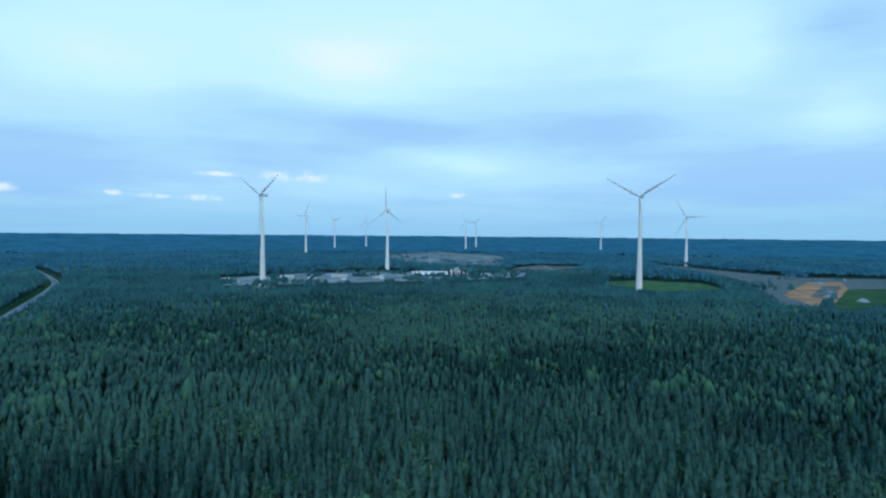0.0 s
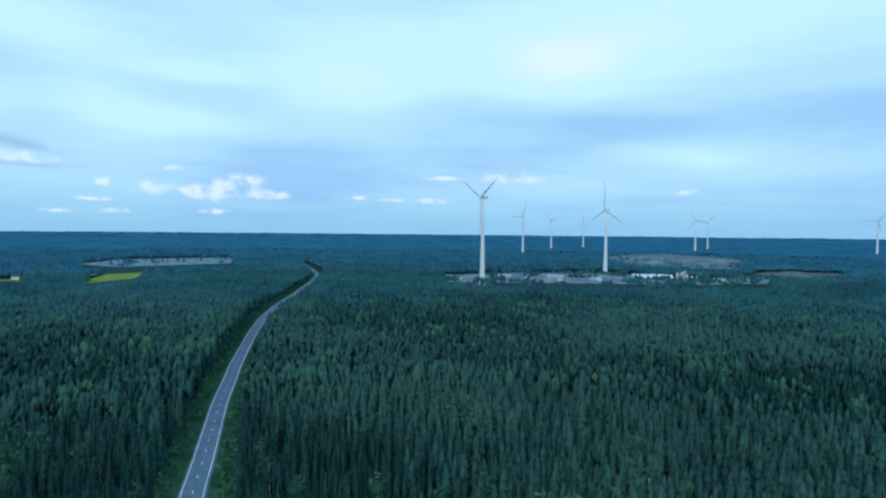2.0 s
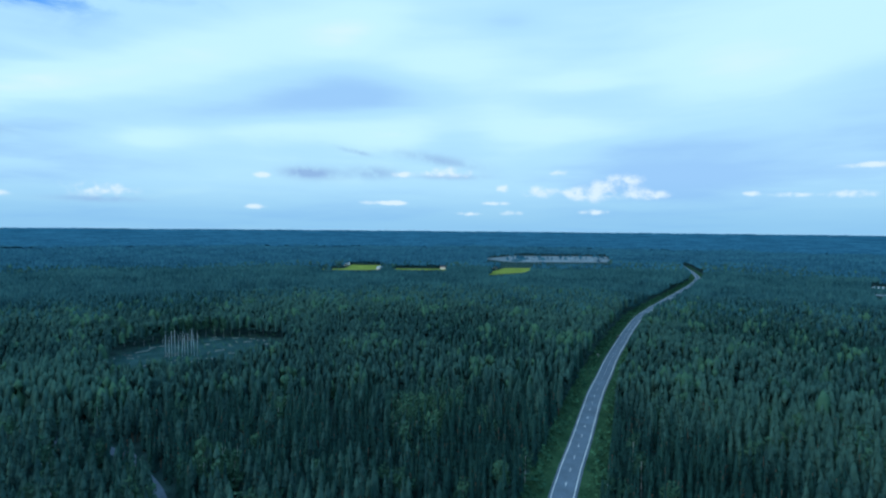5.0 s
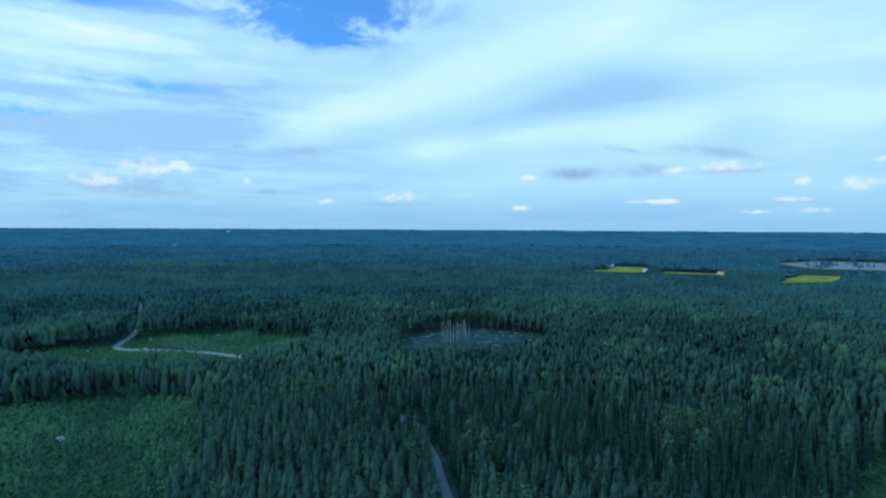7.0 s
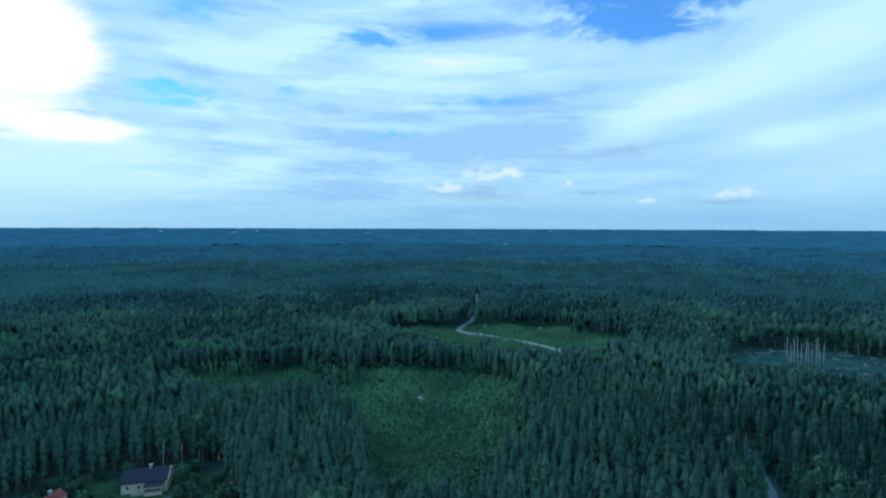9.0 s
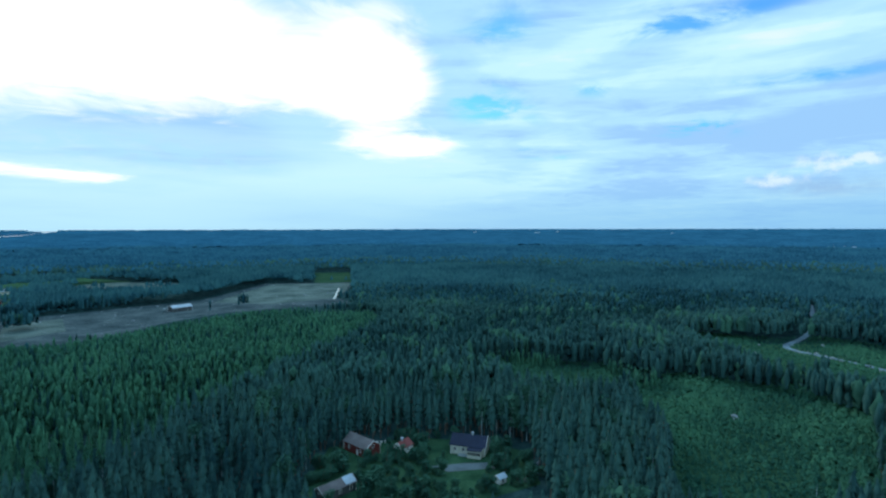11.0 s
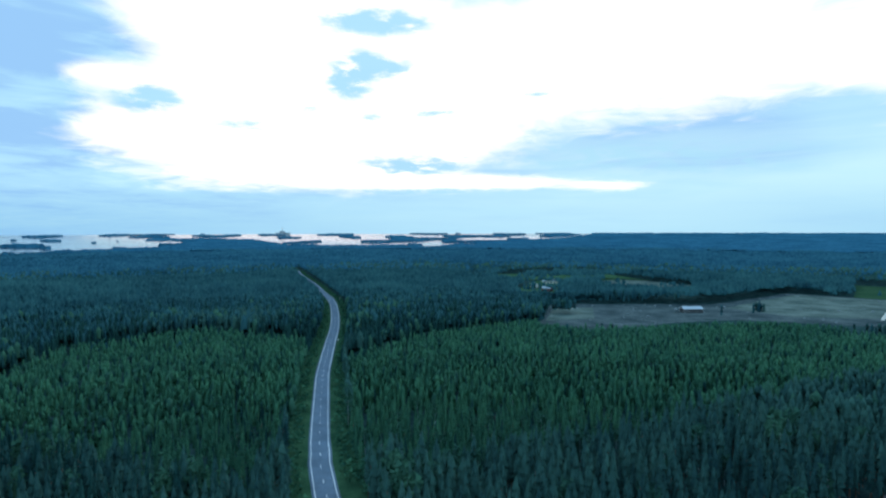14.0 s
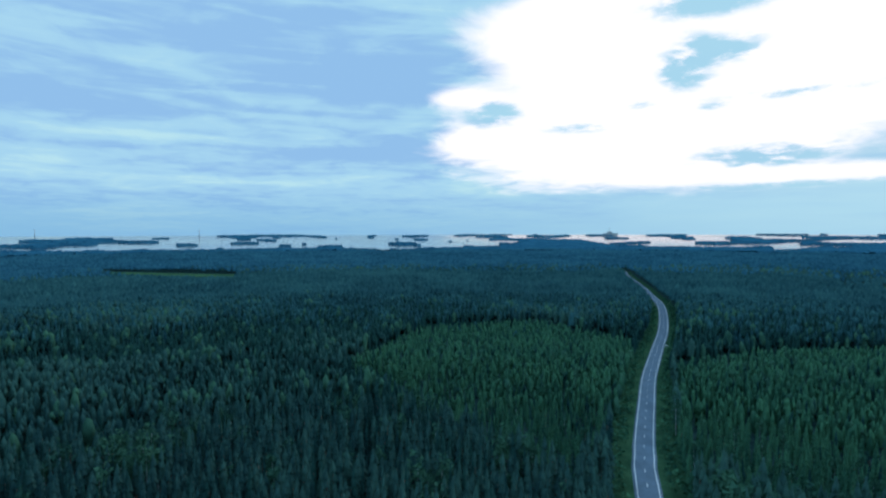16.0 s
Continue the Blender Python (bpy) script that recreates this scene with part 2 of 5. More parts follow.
# ---- materials ----
def material(name, colour, rough=0.8, metal=0.0, vary=0.25, scale=1.0, bump=0.3, second=None, tint=False, grain=12.0, gloss=0.0):
    """A surface with two sizes of mottling, a fine relief and, for plants, a tint of its own for each plant."""
    m = bpy.data.materials.new(name)
    m.use_nodes = True
    m.node_tree.nodes.clear()
    n = Nodes(m.node_tree)
    where = n.add("ShaderNodeNewGeometry").outputs["Position"]
    coarse, fine = n.noise(where, 0.12 * scale, 3.0), n.noise(where, 1.3 * scale, 5.0, 0.65)
    dark = tuple(c * (1 - vary) for c in colour)
    light = second or tuple(min(1.0, c * (1 + vary)) for c in colour)
    mixed = n.math("ADD", n.math("MULTIPLY", coarse, 0.55), n.math("MULTIPLY", fine, 0.45))
    shade = n.mix(n.ramp(mixed, 0.34, 0.66), dark, light)
    if tint:
        a = n.add("ShaderNodeAttribute")
        a.attribute_name = "tint"
        shade = n.mix(n.ramp(a.outputs["Fac"], 0.0, 1.0, 0.0, 0.75), shade, second)
        shade = n.mix(1.0, shade, n.mix(a.outputs["Fac"], (0.68, 0.72, 0.80), (1.12, 1.08, 1.02)), "MULTIPLY")
    shader = n.add("ShaderNodeBsdfPrincipled")
    n.plug(shader.inputs["Base Color"], shade)
    n.plug(shader.inputs["Roughness"], n.ramp(fine, 0.3, 0.7, max(0.02, rough - 0.1), min(1.0, rough + 0.1)))
    shader.inputs["Metallic"].default_value = metal
    shader.inputs["Specular IOR Level"].default_value = gloss
    if bump:
        b = n.add("ShaderNodeBump")
        b.inputs["Strength"].default_value, b.inputs["Distance"].default_value = min(1.0, bump), 0.3 / grain
        n.plug(b.inputs["Height"], n.noise(where, grain * scale, 3.0))
        n.plug(shader.inputs["Normal"], b.outputs[0])
    n.plug(n.add("ShaderNodeOutputMaterial").inputs[0], shader.outputs[0])
    return m


M_FLOOR = material("forest_floor", (0.0237, 0.0644, 0.0720), 0.95, vary=0.45, second=(0.0435, 0.0966, 0.0983))
M_SPRUCE = material("spruce_needles", (0.0143, 0.0535, 0.0557), 0.8, vary=0.35, second=(0.0254, 0.0843, 0.0783), tint=True, bump=0.9, grain=1.5, scale=2.2)
M_PINE = material("pine_needles", (0.0225, 0.0739, 0.0786), 0.8, vary=0.3, second=(0.0489, 0.1280, 0.1145), tint=True, bump=0.9, grain=1.5, scale=2.2)
M_BIRCH = material("birch_leaves", (0.0298, 0.0999, 0.0768), 0.75, vary=0.3, second=(0.0595, 0.1590, 0.1083), tint=True, bump=0.9, grain=1.5, scale=2.2)
M_SHRUB = material("shrub_leaves", (0.0295, 0.1122, 0.0773), 0.8, vary=0.35, second=(0.0625, 0.1837, 0.1091), tint=True, bump=0.9, grain=1.5, scale=2.2)
# aerial haze is painted into the base colours of these three conifer materials
M_FAR_HAZED = material("hazed_distant_conifers", (0.0243, 0.1122, 0.1958), 0.9, vary=0.22, scale=0.06, second=(0.0377, 0.1535, 0.2487), bump=0.0)
M_MIDTREE_HAZED = material("part_hazed_conifers", (0.0212, 0.0812, 0.1014), 0.85, vary=0.35, scale=0.2, second=(0.0403, 0.1285, 0.1443), tint=True, bump=0.0)
M_FARTREE_HAZED = material("hazed_conifers", (0.0232, 0.1037, 0.1652), 0.85, vary=0.35, scale=0.2, second=(0.0399, 0.1503, 0.2202), tint=True, bump=0.0)
M_MOUND = material("spoil", (0.1300, 0.1850, 0.2150), 0.95, vary=0.4, scale=0.15, second=(0.2100, 0.2750, 0.3100))
M_BARK = material("pine_bark", (0.16, 0.11, 0.085), 0.9, vary=0.3, scale=3)
M_PALEBARK = material("birch_bark", (0.3411, 0.4465, 0.4968), 0.8, vary=0.35, scale=3)
M_ASPHALT = material("asphalt", (0.1112, 0.1646, 0.2331), 0.85, vary=0.12, second=(0.1435, 0.2095, 0.2898), grain=40)
M_PAINT = material("road_paint", (0.72, 0.80, 0.86), 0.6, vary=0.15, grain=40)
M_GRAVEL = material("gravel", (0.1014, 0.1377, 0.1575), 0.95, vary=0.3, grain=8)
M_PALEGRAVEL = material("pale_gravel", (0.1685, 0.2375, 0.2888), 0.95, vary=0.4, scale=0.3, grain=4)
M_GRASS = material("verge_grass", (0.0264, 0.0786, 0.0448), 0.95, vary=0.35, second=(0.0449, 0.1134, 0.0621))
M_MEADOW = material("meadow", (0.0414, 0.1224, 0.0641), 0.95, vary=0.35, scale=0.4, second=(0.0759, 0.1656, 0.0883))
M_STUBBLE = material("dry_field", (0.0888, 0.1446, 0.1397), 0.95, vary=0.35, scale=0.3, second=(0.1567, 0.2135, 0.1985))
M_SLASH = material("logging_slash", (0.0203, 0.0707, 0.0794), 0.95, vary=0.45, scale=0.8, second=(0.0388, 0.1050, 0.1191))
M_ROUGH = material("rough_stumpy_grass", (0.0560, 0.0980, 0.1140), 0.95, vary=0.45, scale=0.35, second=(0.1080, 0.1480, 0.1580))
M_RAPE = material("flowering_field", (0.1947, 0.2829, 0.0648), 0.9, vary=0.3, scale=0.2, second=(0.2677, 0.3513, 0.0864))
M_CROP = material("green_crop", (0.0324, 0.0864, 0.0484), 0.9, vary=0.2, scale=0.2, second=(0.0486, 0.1094, 0.0605))
M_SOIL = material("bare_clay", (0.3060, 0.1800, 0.1100), 0.95, vary=0.35, scale=0.2, second=(0.3910, 0.2700, 0.1900))
M_BROWN = material("brown_soil", (0.1050, 0.1175, 0.1210), 0.95, vary=0.3, scale=0.2, second=(0.1522, 0.1863, 0.1980))
M_WATER = material("lake_water", (0.05, 0.09, 0.12), 0.12, vary=0.2, scale=0.05, bump=0.04, grain=0.4, gloss=0.5)
M_TOWER = material("white_tower_paint", (0.6880, 0.7520, 0.7742), 0.4, vary=0.05, scale=0.3, bump=0.05, gloss=0.5)
M_BLADE = material("blade_gelcoat", (0.5280, 0.6030, 0.6460), 0.35, vary=0.05, scale=0.3, bump=0.0, gloss=0.5)
M_RED = material("red_ochre_boards", (0.1620, 0.0440, 0.0400), 0.85, vary=0.25, scale=2)
M_REDROOF = material("red_tile_roof", (0.2175, 0.0760, 0.0750), 0.8, vary=0.25, scale=2)
M_GREYROOF = material("weathered_felt_roof", (0.1600, 0.1485, 0.1550), 0.85, vary=0.25, scale=1.5)
M_DARKROOF = material("dark_blue_sheet_roof", (0.0175, 0.0270, 0.0562), 0.5, vary=0.25, scale=1.5, gloss=0.15)
M_PALEROOF = material("pale_sheet_roof", (0.3750, 0.4752, 0.5684), 0.45, vary=0.2, scale=1.5, gloss=0.5)
M_CREAM = material("cream_boards", (0.5580, 0.5529, 0.4620), 0.8, vary=0.12, scale=2)
M_WHITE = material("white_trim_paint", (0.74, 0.74, 0.72), 0.6, vary=0.1, scale=2)
M_GREYWOOD = material("grey_weathered_boards", (0.0960, 0.1015, 0.1040), 0.9, vary=0.3, scale=2)
M_STONE = material("granite", (0.2652, 0.3135, 0.3360), 0.9, vary=0.3, scale=2)
M_BLUE = material("blue_steel_sheet", (0.045, 0.12, 0.34), 0.5, vary=0.15, gloss=0.5)
M_FABRIC = material("white_roof_fabric", (0.6290, 0.7125, 0.7600), 0.6, vary=0.08, scale=0.4)
M_STEEL = material("galvanised_steel", (0.48, 0.50, 0.52), 0.45, 0.6, vary=0.2, gloss=0.5)
M_GLASS = material("window_glass", (0.03, 0.035, 0.04), 0.08, vary=0.2, bump=0.0, gloss=0.5)
M_TYRE = material("tyre_rubber", (0.02, 0.02, 0.02), 0.9)
M_CAR = material("dark_car_paint", (0.05, 0.055, 0.065), 0.3, 0.3, vary=0.1, gloss=0.5)
M_TIMBER = material("sawn_timber", (0.2363, 0.2916, 0.2970), 0.85, vary=0.3)


# ---- mesh helpers ----
def mesh(name, verts, faces, mat):
    me = bpy.data.meshes.new(name)
    me.from_pydata([tuple(v) for v in verts], [], [tuple(f) for f in faces])
    me.materials.append(mat)
    me.update()
    return me


def big_mesh(name, verts, tris, mat, tint=None, smooth=True):
    """A triangle mesh straight from arrays."""
    me = bpy.data.meshes.new(name)
    me.vertices.add(len(verts)), me.loops.add(tris.size), me.polygons.add(len(tris))
    me.vertices.foreach_set("co", np.ascontiguousarray(verts, np.float32).ravel())
    me.loops.foreach_set("vertex_index", np.ascontiguousarray(tris, np.int32).ravel())
    me.polygons.foreach_set("loop_start", np.arange(0, tris.size, 3, dtype=np.int32))
    if tint is not None:
        me.attributes.new("tint", "FLOAT", "POINT").data.foreach_set("value", np.ascontiguousarray(tint, np.float32))
    me.polygons.foreach_set("use_smooth", np.full(len(tris), smooth))
    me.materials.append(mat)
    me.update(calc_edges=True)
    return me


def part(name, bm, mat, parent=None, label=""):
    """Links a bmesh as one mesh object under a thing or a part."""
    me = bpy.data.meshes.new(name)
    bm.to_mesh(me)
    bm.free()
    me.materials.append(mat)
    ob = new(name, me)
    ob.parent = parent
    return tagged(ob, label)


def box(bm, centre, size, turn=0.0, bevel=0.0):
    made = bmesh.ops.create_cube(bm, size=1.0, matrix=Matrix.Translation(centre) @ Matrix.Rotation(turn, 4, "Z") @ Matrix.Diagonal((*size, 1)))
    if bevel:
        edges = list({e for v in made["verts"] for e in v.link_edges})
        bmesh.ops.bevel(bm, geom=edges, offset=bevel, segments=1, affect="EDGES")
    return bm


def boxed(centre, size, turn=0.0, bevel=0.0):
    return box(bmesh.new(), centre, size, turn, bevel)


def prism(bm, outline, axis_from, axis_to):
    """A solid from an outline of (across, up) pairs, drawn along local x."""
    a = [bm.verts.new((axis_from, y, z)) for y, z in outline]
    b = [bm.verts.new((axis_to, y, z)) for y, z in outline]
    k = len(outline)
    for i in range(k):
        bm.faces.new((a[i], a[(i + 1) % k], b[(i + 1) % k], b[i]))
    bm.faces.new(a[::-1]), bm.faces.new(b)
    bmesh.ops.recalc_face_normals(bm, faces=bm.faces)
    return bm


def lathe(profile, segments=20, bm=None, centre=(0, 0)):
    bm = bm or bmesh.new()
    rings = [[bm.verts.new((centre[0] + r * math.cos(2 * math.pi * i / segments), centre[1] + r * math.sin(2 * math.pi * i / segments), z)) for i in range(segments)] for r, z in profile]
    for lo, hi in zip(rings, rings[1:]):
        for i in range(segments):
            f = bm.faces.new((lo[i], lo[(i + 1) % segments], hi[(i + 1) % segments], hi[i]))
            f.smooth = True
    bm.faces.new(rings[0][::-1]), bm.faces.new(rings[-1])
    return bm


def empty(name, m, label="", category="", group=""):
    ob = new(name)
    ob.matrix_basis = m
    return tagged(ob, label, category, group)


# ---- the lie of the land: flat to 3 km, then rising gently to a wooded skyline ----
NEAR_EDGE, FAR_EDGE, DIP0, DIP1 = 3000.0, 4950.0, EYE / 3000.0, 0.0054


def ground_z(d):
    d = np.asarray(d, float)
    dip = DIP0 + (DIP1 - DIP0) * (d - NEAR_EDGE) / (FAR_EDGE - NEAR_EDGE)
    return np.where(d <= NEAR_EDGE, 0.0, EYE - dip * d)


def drawn_in(d):
    """Where a place at the true distance d beyond 3 km stands on the shortened land."""
    if d <= NEAR_EDGE:
        return d
    return NEAR_EDGE + (FAR_EDGE - NEAR_EDGE) * (DIP0 - EYE / d) / (DIP0 - DIP1)


rng = np.random.default_rng(7)


class Field:
    """Smooth random values over the plan; size: the length of a patch in metres."""

    def __init__(self, size):
        self.size, self.grid = size, rng.random((256, 256))

    def __call__(self, x, y):
        u, v = np.asarray(x) / self.size + 40.3, np.asarray(y) / self.size + 77.7
        i, j = np.floor(u).astype(int), np.floor(v).astype(int)
        a, b = u - i, v - j
        a, b = a * a * (3 - 2 * a), b * b * (3 - 2 * b)
        g = self.grid
        i0, i1, j0, j1 = i % 256, (i + 1) % 256, j % 256, (j + 1) % 256
        return (g[i0, j0] * (1 - a) + g[i1, j0] * a) * (1 - b) + (g[i0, j1] * (1 - a) + g[i1, j1] * a) * b


stand, clump, patchy, edge_wobble = Field(95.0), Field(22.0), Field(310.0), Field(14.0)


def inside(x, y, poly):
    x, y = np.asarray(x, float), np.asarray(y, float)
    hit = np.zeros(x.shape, bool)
    for (x0, y0), (x1, y1) in zip(poly, poly[1:] + poly[:1]):
        cross = (y0 > y) != (y1 > y)
        with np.errstate(divide="ignore", invalid="ignore"):
            hit ^= cross & (x < (x1 - x0) * (y - y0) / (y1 - y0 if y1 != y0 else 1e-9) + x0)
    return hit


def smooth_line(points, step):
    """A smooth curve through points (Catmull-Rom), sampled about every step metres."""
    p = [Vector(points[0]) * 2 - Vector(points[1]), *map(Vector, points), Vector(points[-1]) * 2 - Vector(points[-2])]
    out = []
    for a, b, c, d in zip(p, p[1:], p[2:], p[3:]):
        k = max(2, int((c - b).length / step))
        for i in range(k):
            t = i / k
            out.append(0.5 * (2 * b + (c - a) * t + (2 * a - 5 * b + 4 * c - d) * t * t + (3 * b - a - 3 * c + d) * t ** 3))
    return np.array([tuple(v) for v in out] + [tuple(p[-2])])


def side_step(line):
    d = np.gradient(line, axis=0)
    d /= np.linalg.norm(d, axis=1)[:, None]
    return np.stack([-d[:, 1], d[:, 0]], 1)


def ribbon(name, line, left, right, z, mat, thick=0.0):
    """A band along a line between two offsets; with a thickness it has sloping sides down to the ground."""
    s = side_step(line)
    offs = [(left, z), (right, z)] if not thick else [(left - thick * 2, z - thick), (left, z), ((left + right) / 2, z + 0.05), (right, z), (right + thick * 2, z - thick)]
    k, verts, faces = len(offs), [], []
    for p, q in zip(line, s):
        verts += [(*(p - q * o), zz) for o, zz in offs]
    for i in range(len(line) - 1):
        faces += [(i * k + j, i * k + j + 1, (i + 1) * k + j + 1, (i + 1) * k + j) for j in range(k - 1)]
    return new(name, mesh(name, verts, faces, mat))


def off_line(x, y, line):
    """Distance of points to a line."""
    best = np.full(np.shape(x), 1e9)
    for (x0, y0), (x1, y1) in zip(line[:-1], line[1:]):
        ux, uy = x1 - x0, y1 - y0
        t = np.clip(((x - x0) * ux + (y - y0) * uy) / (ux * ux + uy * uy), 0, 1)
        best = np.minimum(best, np.hypot(x - x0 - t * ux, y - y0 - t * uy))
    return best


# ---- plan ----
ROAD = smooth_line([(-896, 1202), (-732, 1017), (-640, 901), (-556, 761), (-489, 639), (-440, 548), (-389, 458), (-338, 382), (-298, 327), (-262, 278), (-236, 245), (-209, 210), (-163, 155), (-133, 119),
                    (-50, 25), (35, -55), (118, -153), (138, -180), (151, -199), (182, -247), (205, -283), (223, -314), (255, -370), (288, -428), (337, -506), (394, -589), (459, -667), (533, -756), (678, -920), (752, -1012)], 12.0)
LANE = smooth_line([(-85, 60), (-120, 12), (-171, 3), (-199, 0), (-212, -3), (-227, -6), (-242, -12), (-270, -38), (-300, -62), (-361, -118)], 8.0)
TRACK = smooth_line([(-361, -118), (-380, -156), (-386, -187), (-393, -222), (-436, -234), (-488, -252), (-543, -279), (-640, -330)], 10.0)
ZONES = {
    "yard": [(-430, 1040), (-360, 900), (-111, 1000), (49, 1060), (175, 1150), (200, 1330), (54, 1210), (-134, 1265), (-310, 1180)],
    "mound": [(-230, 2050), (-90, 1540), (154, 1480), (260, 1930), (11, 2440)],
    "soil_heap": [(170, 1400), (250, 1245), (400, 1500)],
    "pasture": [(311, 1040), (400, 1075), (485, 1022), (473, 905), (345, 862), (300, 960)],
    "gravel_pit": [(640, 1780), (740, 1310), (790, 1190), (960, 1165), (770, 935), (684, 930), (470, 690), (440, 710), (490, 810), (590, 1060), (645, 1330)],
    "crop": [(690, 930), (790, 945), (640, 760), (500, 665), (490, 685)],
    "rape_north": [(-870, 590), (-885, 690), (-985, 800), (-1015, 735), (-930, 640)],
    "rape_mid": [(-1064, 470), (-1000, 572), (-1040, 605), (-1095, 500)],
    "rape_south": [(-1129, 320), (-1070, 425), (-1080, 450), (-1206, 515), (-1250, 455), (-1140, 395), (-1150, 345)],
    "pale_field": [(-1368, 905), (-1190, 890), (-1075, 1145), (-1330, 1385), (-1470, 1110)],
    "clearing": [(-413, -24), (-452, 6), (-464, 53), (-428, 95), (-398, 92), (-380, 44), (-378, -18)],
    "cut_far": [(-353, -278), (-402, -232), (-430, -218), (-446, -157), (-416, -86), (-362, -96), (-330, -125), (-316, -175)],
    "cut_near": [(-276, -152), (-247, -208), (-200, -190), (-176, -152), (-132, -116), (-142, -82), (-195, -84), (-262, -112)],
    "felled_strip": [(-180, -283), (-232, -246), (-219, -214), (-164, -246)],
    "farmland": [(130, -655), (116, -515), (68, -500), (26, -526), (-38, -600), (-206, -604), (-200, -650), (-285, -830), (-160, -880), (-52, -720)],
    "upper_field": [(113, -990), (46, -1028), (-43, -958), (-39, -895), (76, -925)],
    "green_field": [(-285, -1046), (-350, -1021), (-285, -835), (-228, -851)],
    "farm": [(205, -780), (150, -780), (150, -960), (210, -960)],
    "long_meadow": [(365, -1015), (150, -1215), (20, -1030), (120, -1000), (240, -960)],
    "far_meadow": [(1478, -77), (1194, -310), (1047, -260), (1234, -118)],
    "house_yard": [(-28, -162), (-60, -150), (-104, -144), (-116, -172), (-104, -192), (-82, -204), (-48, -210), (-28, -180)],
}
YOUNG = [[(202, -304), (181, -411), (106, -509), (7, -515), (-103, -575), (-177, -482), (-161, -419), (-44, -292), (40, -206), (80, -165), (110, -160)],
         [(319, -135), (409, -261), (367, -345), (262, -350), (183, -230), (128, -128), (228, -130)],
         [(-158, -286), (-192, -286), (-228, -242), (-233, -191), (-207, -171), (-190, -198), (-163, -193), (-149, -219)]]

# turbines: azimuth, true distance, hub height, angle of the first blade
TURBINES = ((18.26, 929, 146, 180), (14.08, 2080, 150, 30), (11.2, 2800, 150, 75), (8.0, 3260, 150, 10), (5.8, 1275, 140, 0),
            (-2.39, 2740, 150, 100), (-3.45, 3140, 152, 50), (-16.11, 2980, 150, 40), (-19.82, 890, 146, 180), (-24.01, 1753, 142, 90))
PADS = [(-math.sin(radians(a)) * drawn_in(d), math.cos(radians(a)) * drawn_in(d), drawn_in(d) / d) for a, d, _, _ in TURBINES]

# ---- ground ----
radii = np.concatenate([[0.5], np.geomspace(20, 3000, 46), np.linspace(3060, 4950, 30)])
turns = np.radians(np.arange(0, 360, 3))
gx, gy = np.outer(radii, -np.sin(turns)), np.outer(radii, np.cos(turns))
gz = np.repeat(ground_z(radii)[:, None], len(turns), 1)
gv = np.stack([gx.ravel(), gy.ravel(), gz.ravel()], 1)
k = len(turns)
gf = [(i * k + j, i * k + (j + 1) % k, (i + 1) * k + (j + 1) % k, (i + 1) * k + j) for i in range(len(radii) - 1) for j in range(k)]
gf.append(tuple(range(k))[::-1])
tagged(new("ground", mesh("ground", gv, gf, M_FLOOR)), "mossy dark forest floor reaching to the skyline", "ground", kind="structure")


def patch(name, poly, z, mat, label, category, rough_edge=6.0):
    """A field or yard: a sheet with a slightly ragged rim, laid on the ground."""
    rim = []
    for (x0, y0), (x1, y1) in zip(poly, poly[1:] + poly[:1]):
        n = max(2, int(math.hypot(x1 - x0, y1 - y0) / 18))
        for i in range(n):
            rim.append((x0 + (x1 - x0) * i / n, y0 + (y1 - y0) * i / n))
    bm = bmesh.new()
    vs = []
    for x, y in rim:
        x, y = x + rough_edge * (edge_wobble(x, y) - 0.5), y + rough_edge * (edge_wobble(y, x) - 0.5)
        vs.append(bm.verts.new((x, y, z + float(ground_z(math.hypot(x, y))))))
    bm.faces.new(vs)
    bmesh.ops.triangulate(bm, faces=bm.faces[:])
    bmesh.ops.recalc_face_normals(bm, faces=bm.faces)
    ob = part(name, bm, mat)
    if ob.data.polygons[0].normal.z < 0:
        ob.data.flip_normals()
    return tagged(ob, label, category, kind="structure")


patch("gravel_yard", ZONES["yard"], 0.10, M_PALEGRAVEL, "pale gravel storage yard of an industrial site", "yard")
patch("pasture", ZONES["pasture"], 0.10, M_MEADOW, "pale green pasture behind a wind turbine", "field")
patch("gravel_pit", ZONES["gravel_pit"], 0.10, M_GRAVEL, "wide grey gravel pit with bare ground", "gravel pit")
patch("clay_ground", [(520, 833), (715, 1068), (787, 1075), (700, 940), (520, 700), (472, 690)], 0.16, M_SOIL, "orange-brown bare clay in the gravel pit", "bare soil")
patch("brown_ground", [(540, 800), (690, 990), (720, 985), (560, 780)], 0.22, M_BROWN, "dark brown soil strip in the pit", "bare soil")
patch("crop_field", ZONES["crop"], 0.24, M_CROP, "smooth green crop field beside the pit", "field", 2)
for key in ("rape_north", "rape_mid", "rape_south"):
    tagged(patch("flowering_field", ZONES[key], 0.10, M_RAPE, "yellow flowering field among the woods", "field", 3), group="yellow fields")
patch("dry_field", ZONES["pale_field"], 0.10, M_PALEGRAVEL, "pale dry clearing far in the woods", "field")
patch("felled_clearing", ZONES["clearing"], 0.10, M_SLASH, "felled clearing with grey logging slash", "clearing")
patch("regrowth_ground", ZONES["cut_far"], 0.10, M_MEADOW, "bright green regrowth in a felled area", "clearing")
patch("regrowth_ground", ZONES["cut_near"], 0.10, M_GRASS, "dense green regrowth in a felled area", "clearing")
patch("regrowth_ground", ZONES["felled_strip"], 0.10, M_GRASS, "green felled strip between dark spruces", "clearing")
patch("dry_field", ZONES["farmland"], 0.10, M_ROUGH, "greyish felled farmland with stumps and rough grass", "field")
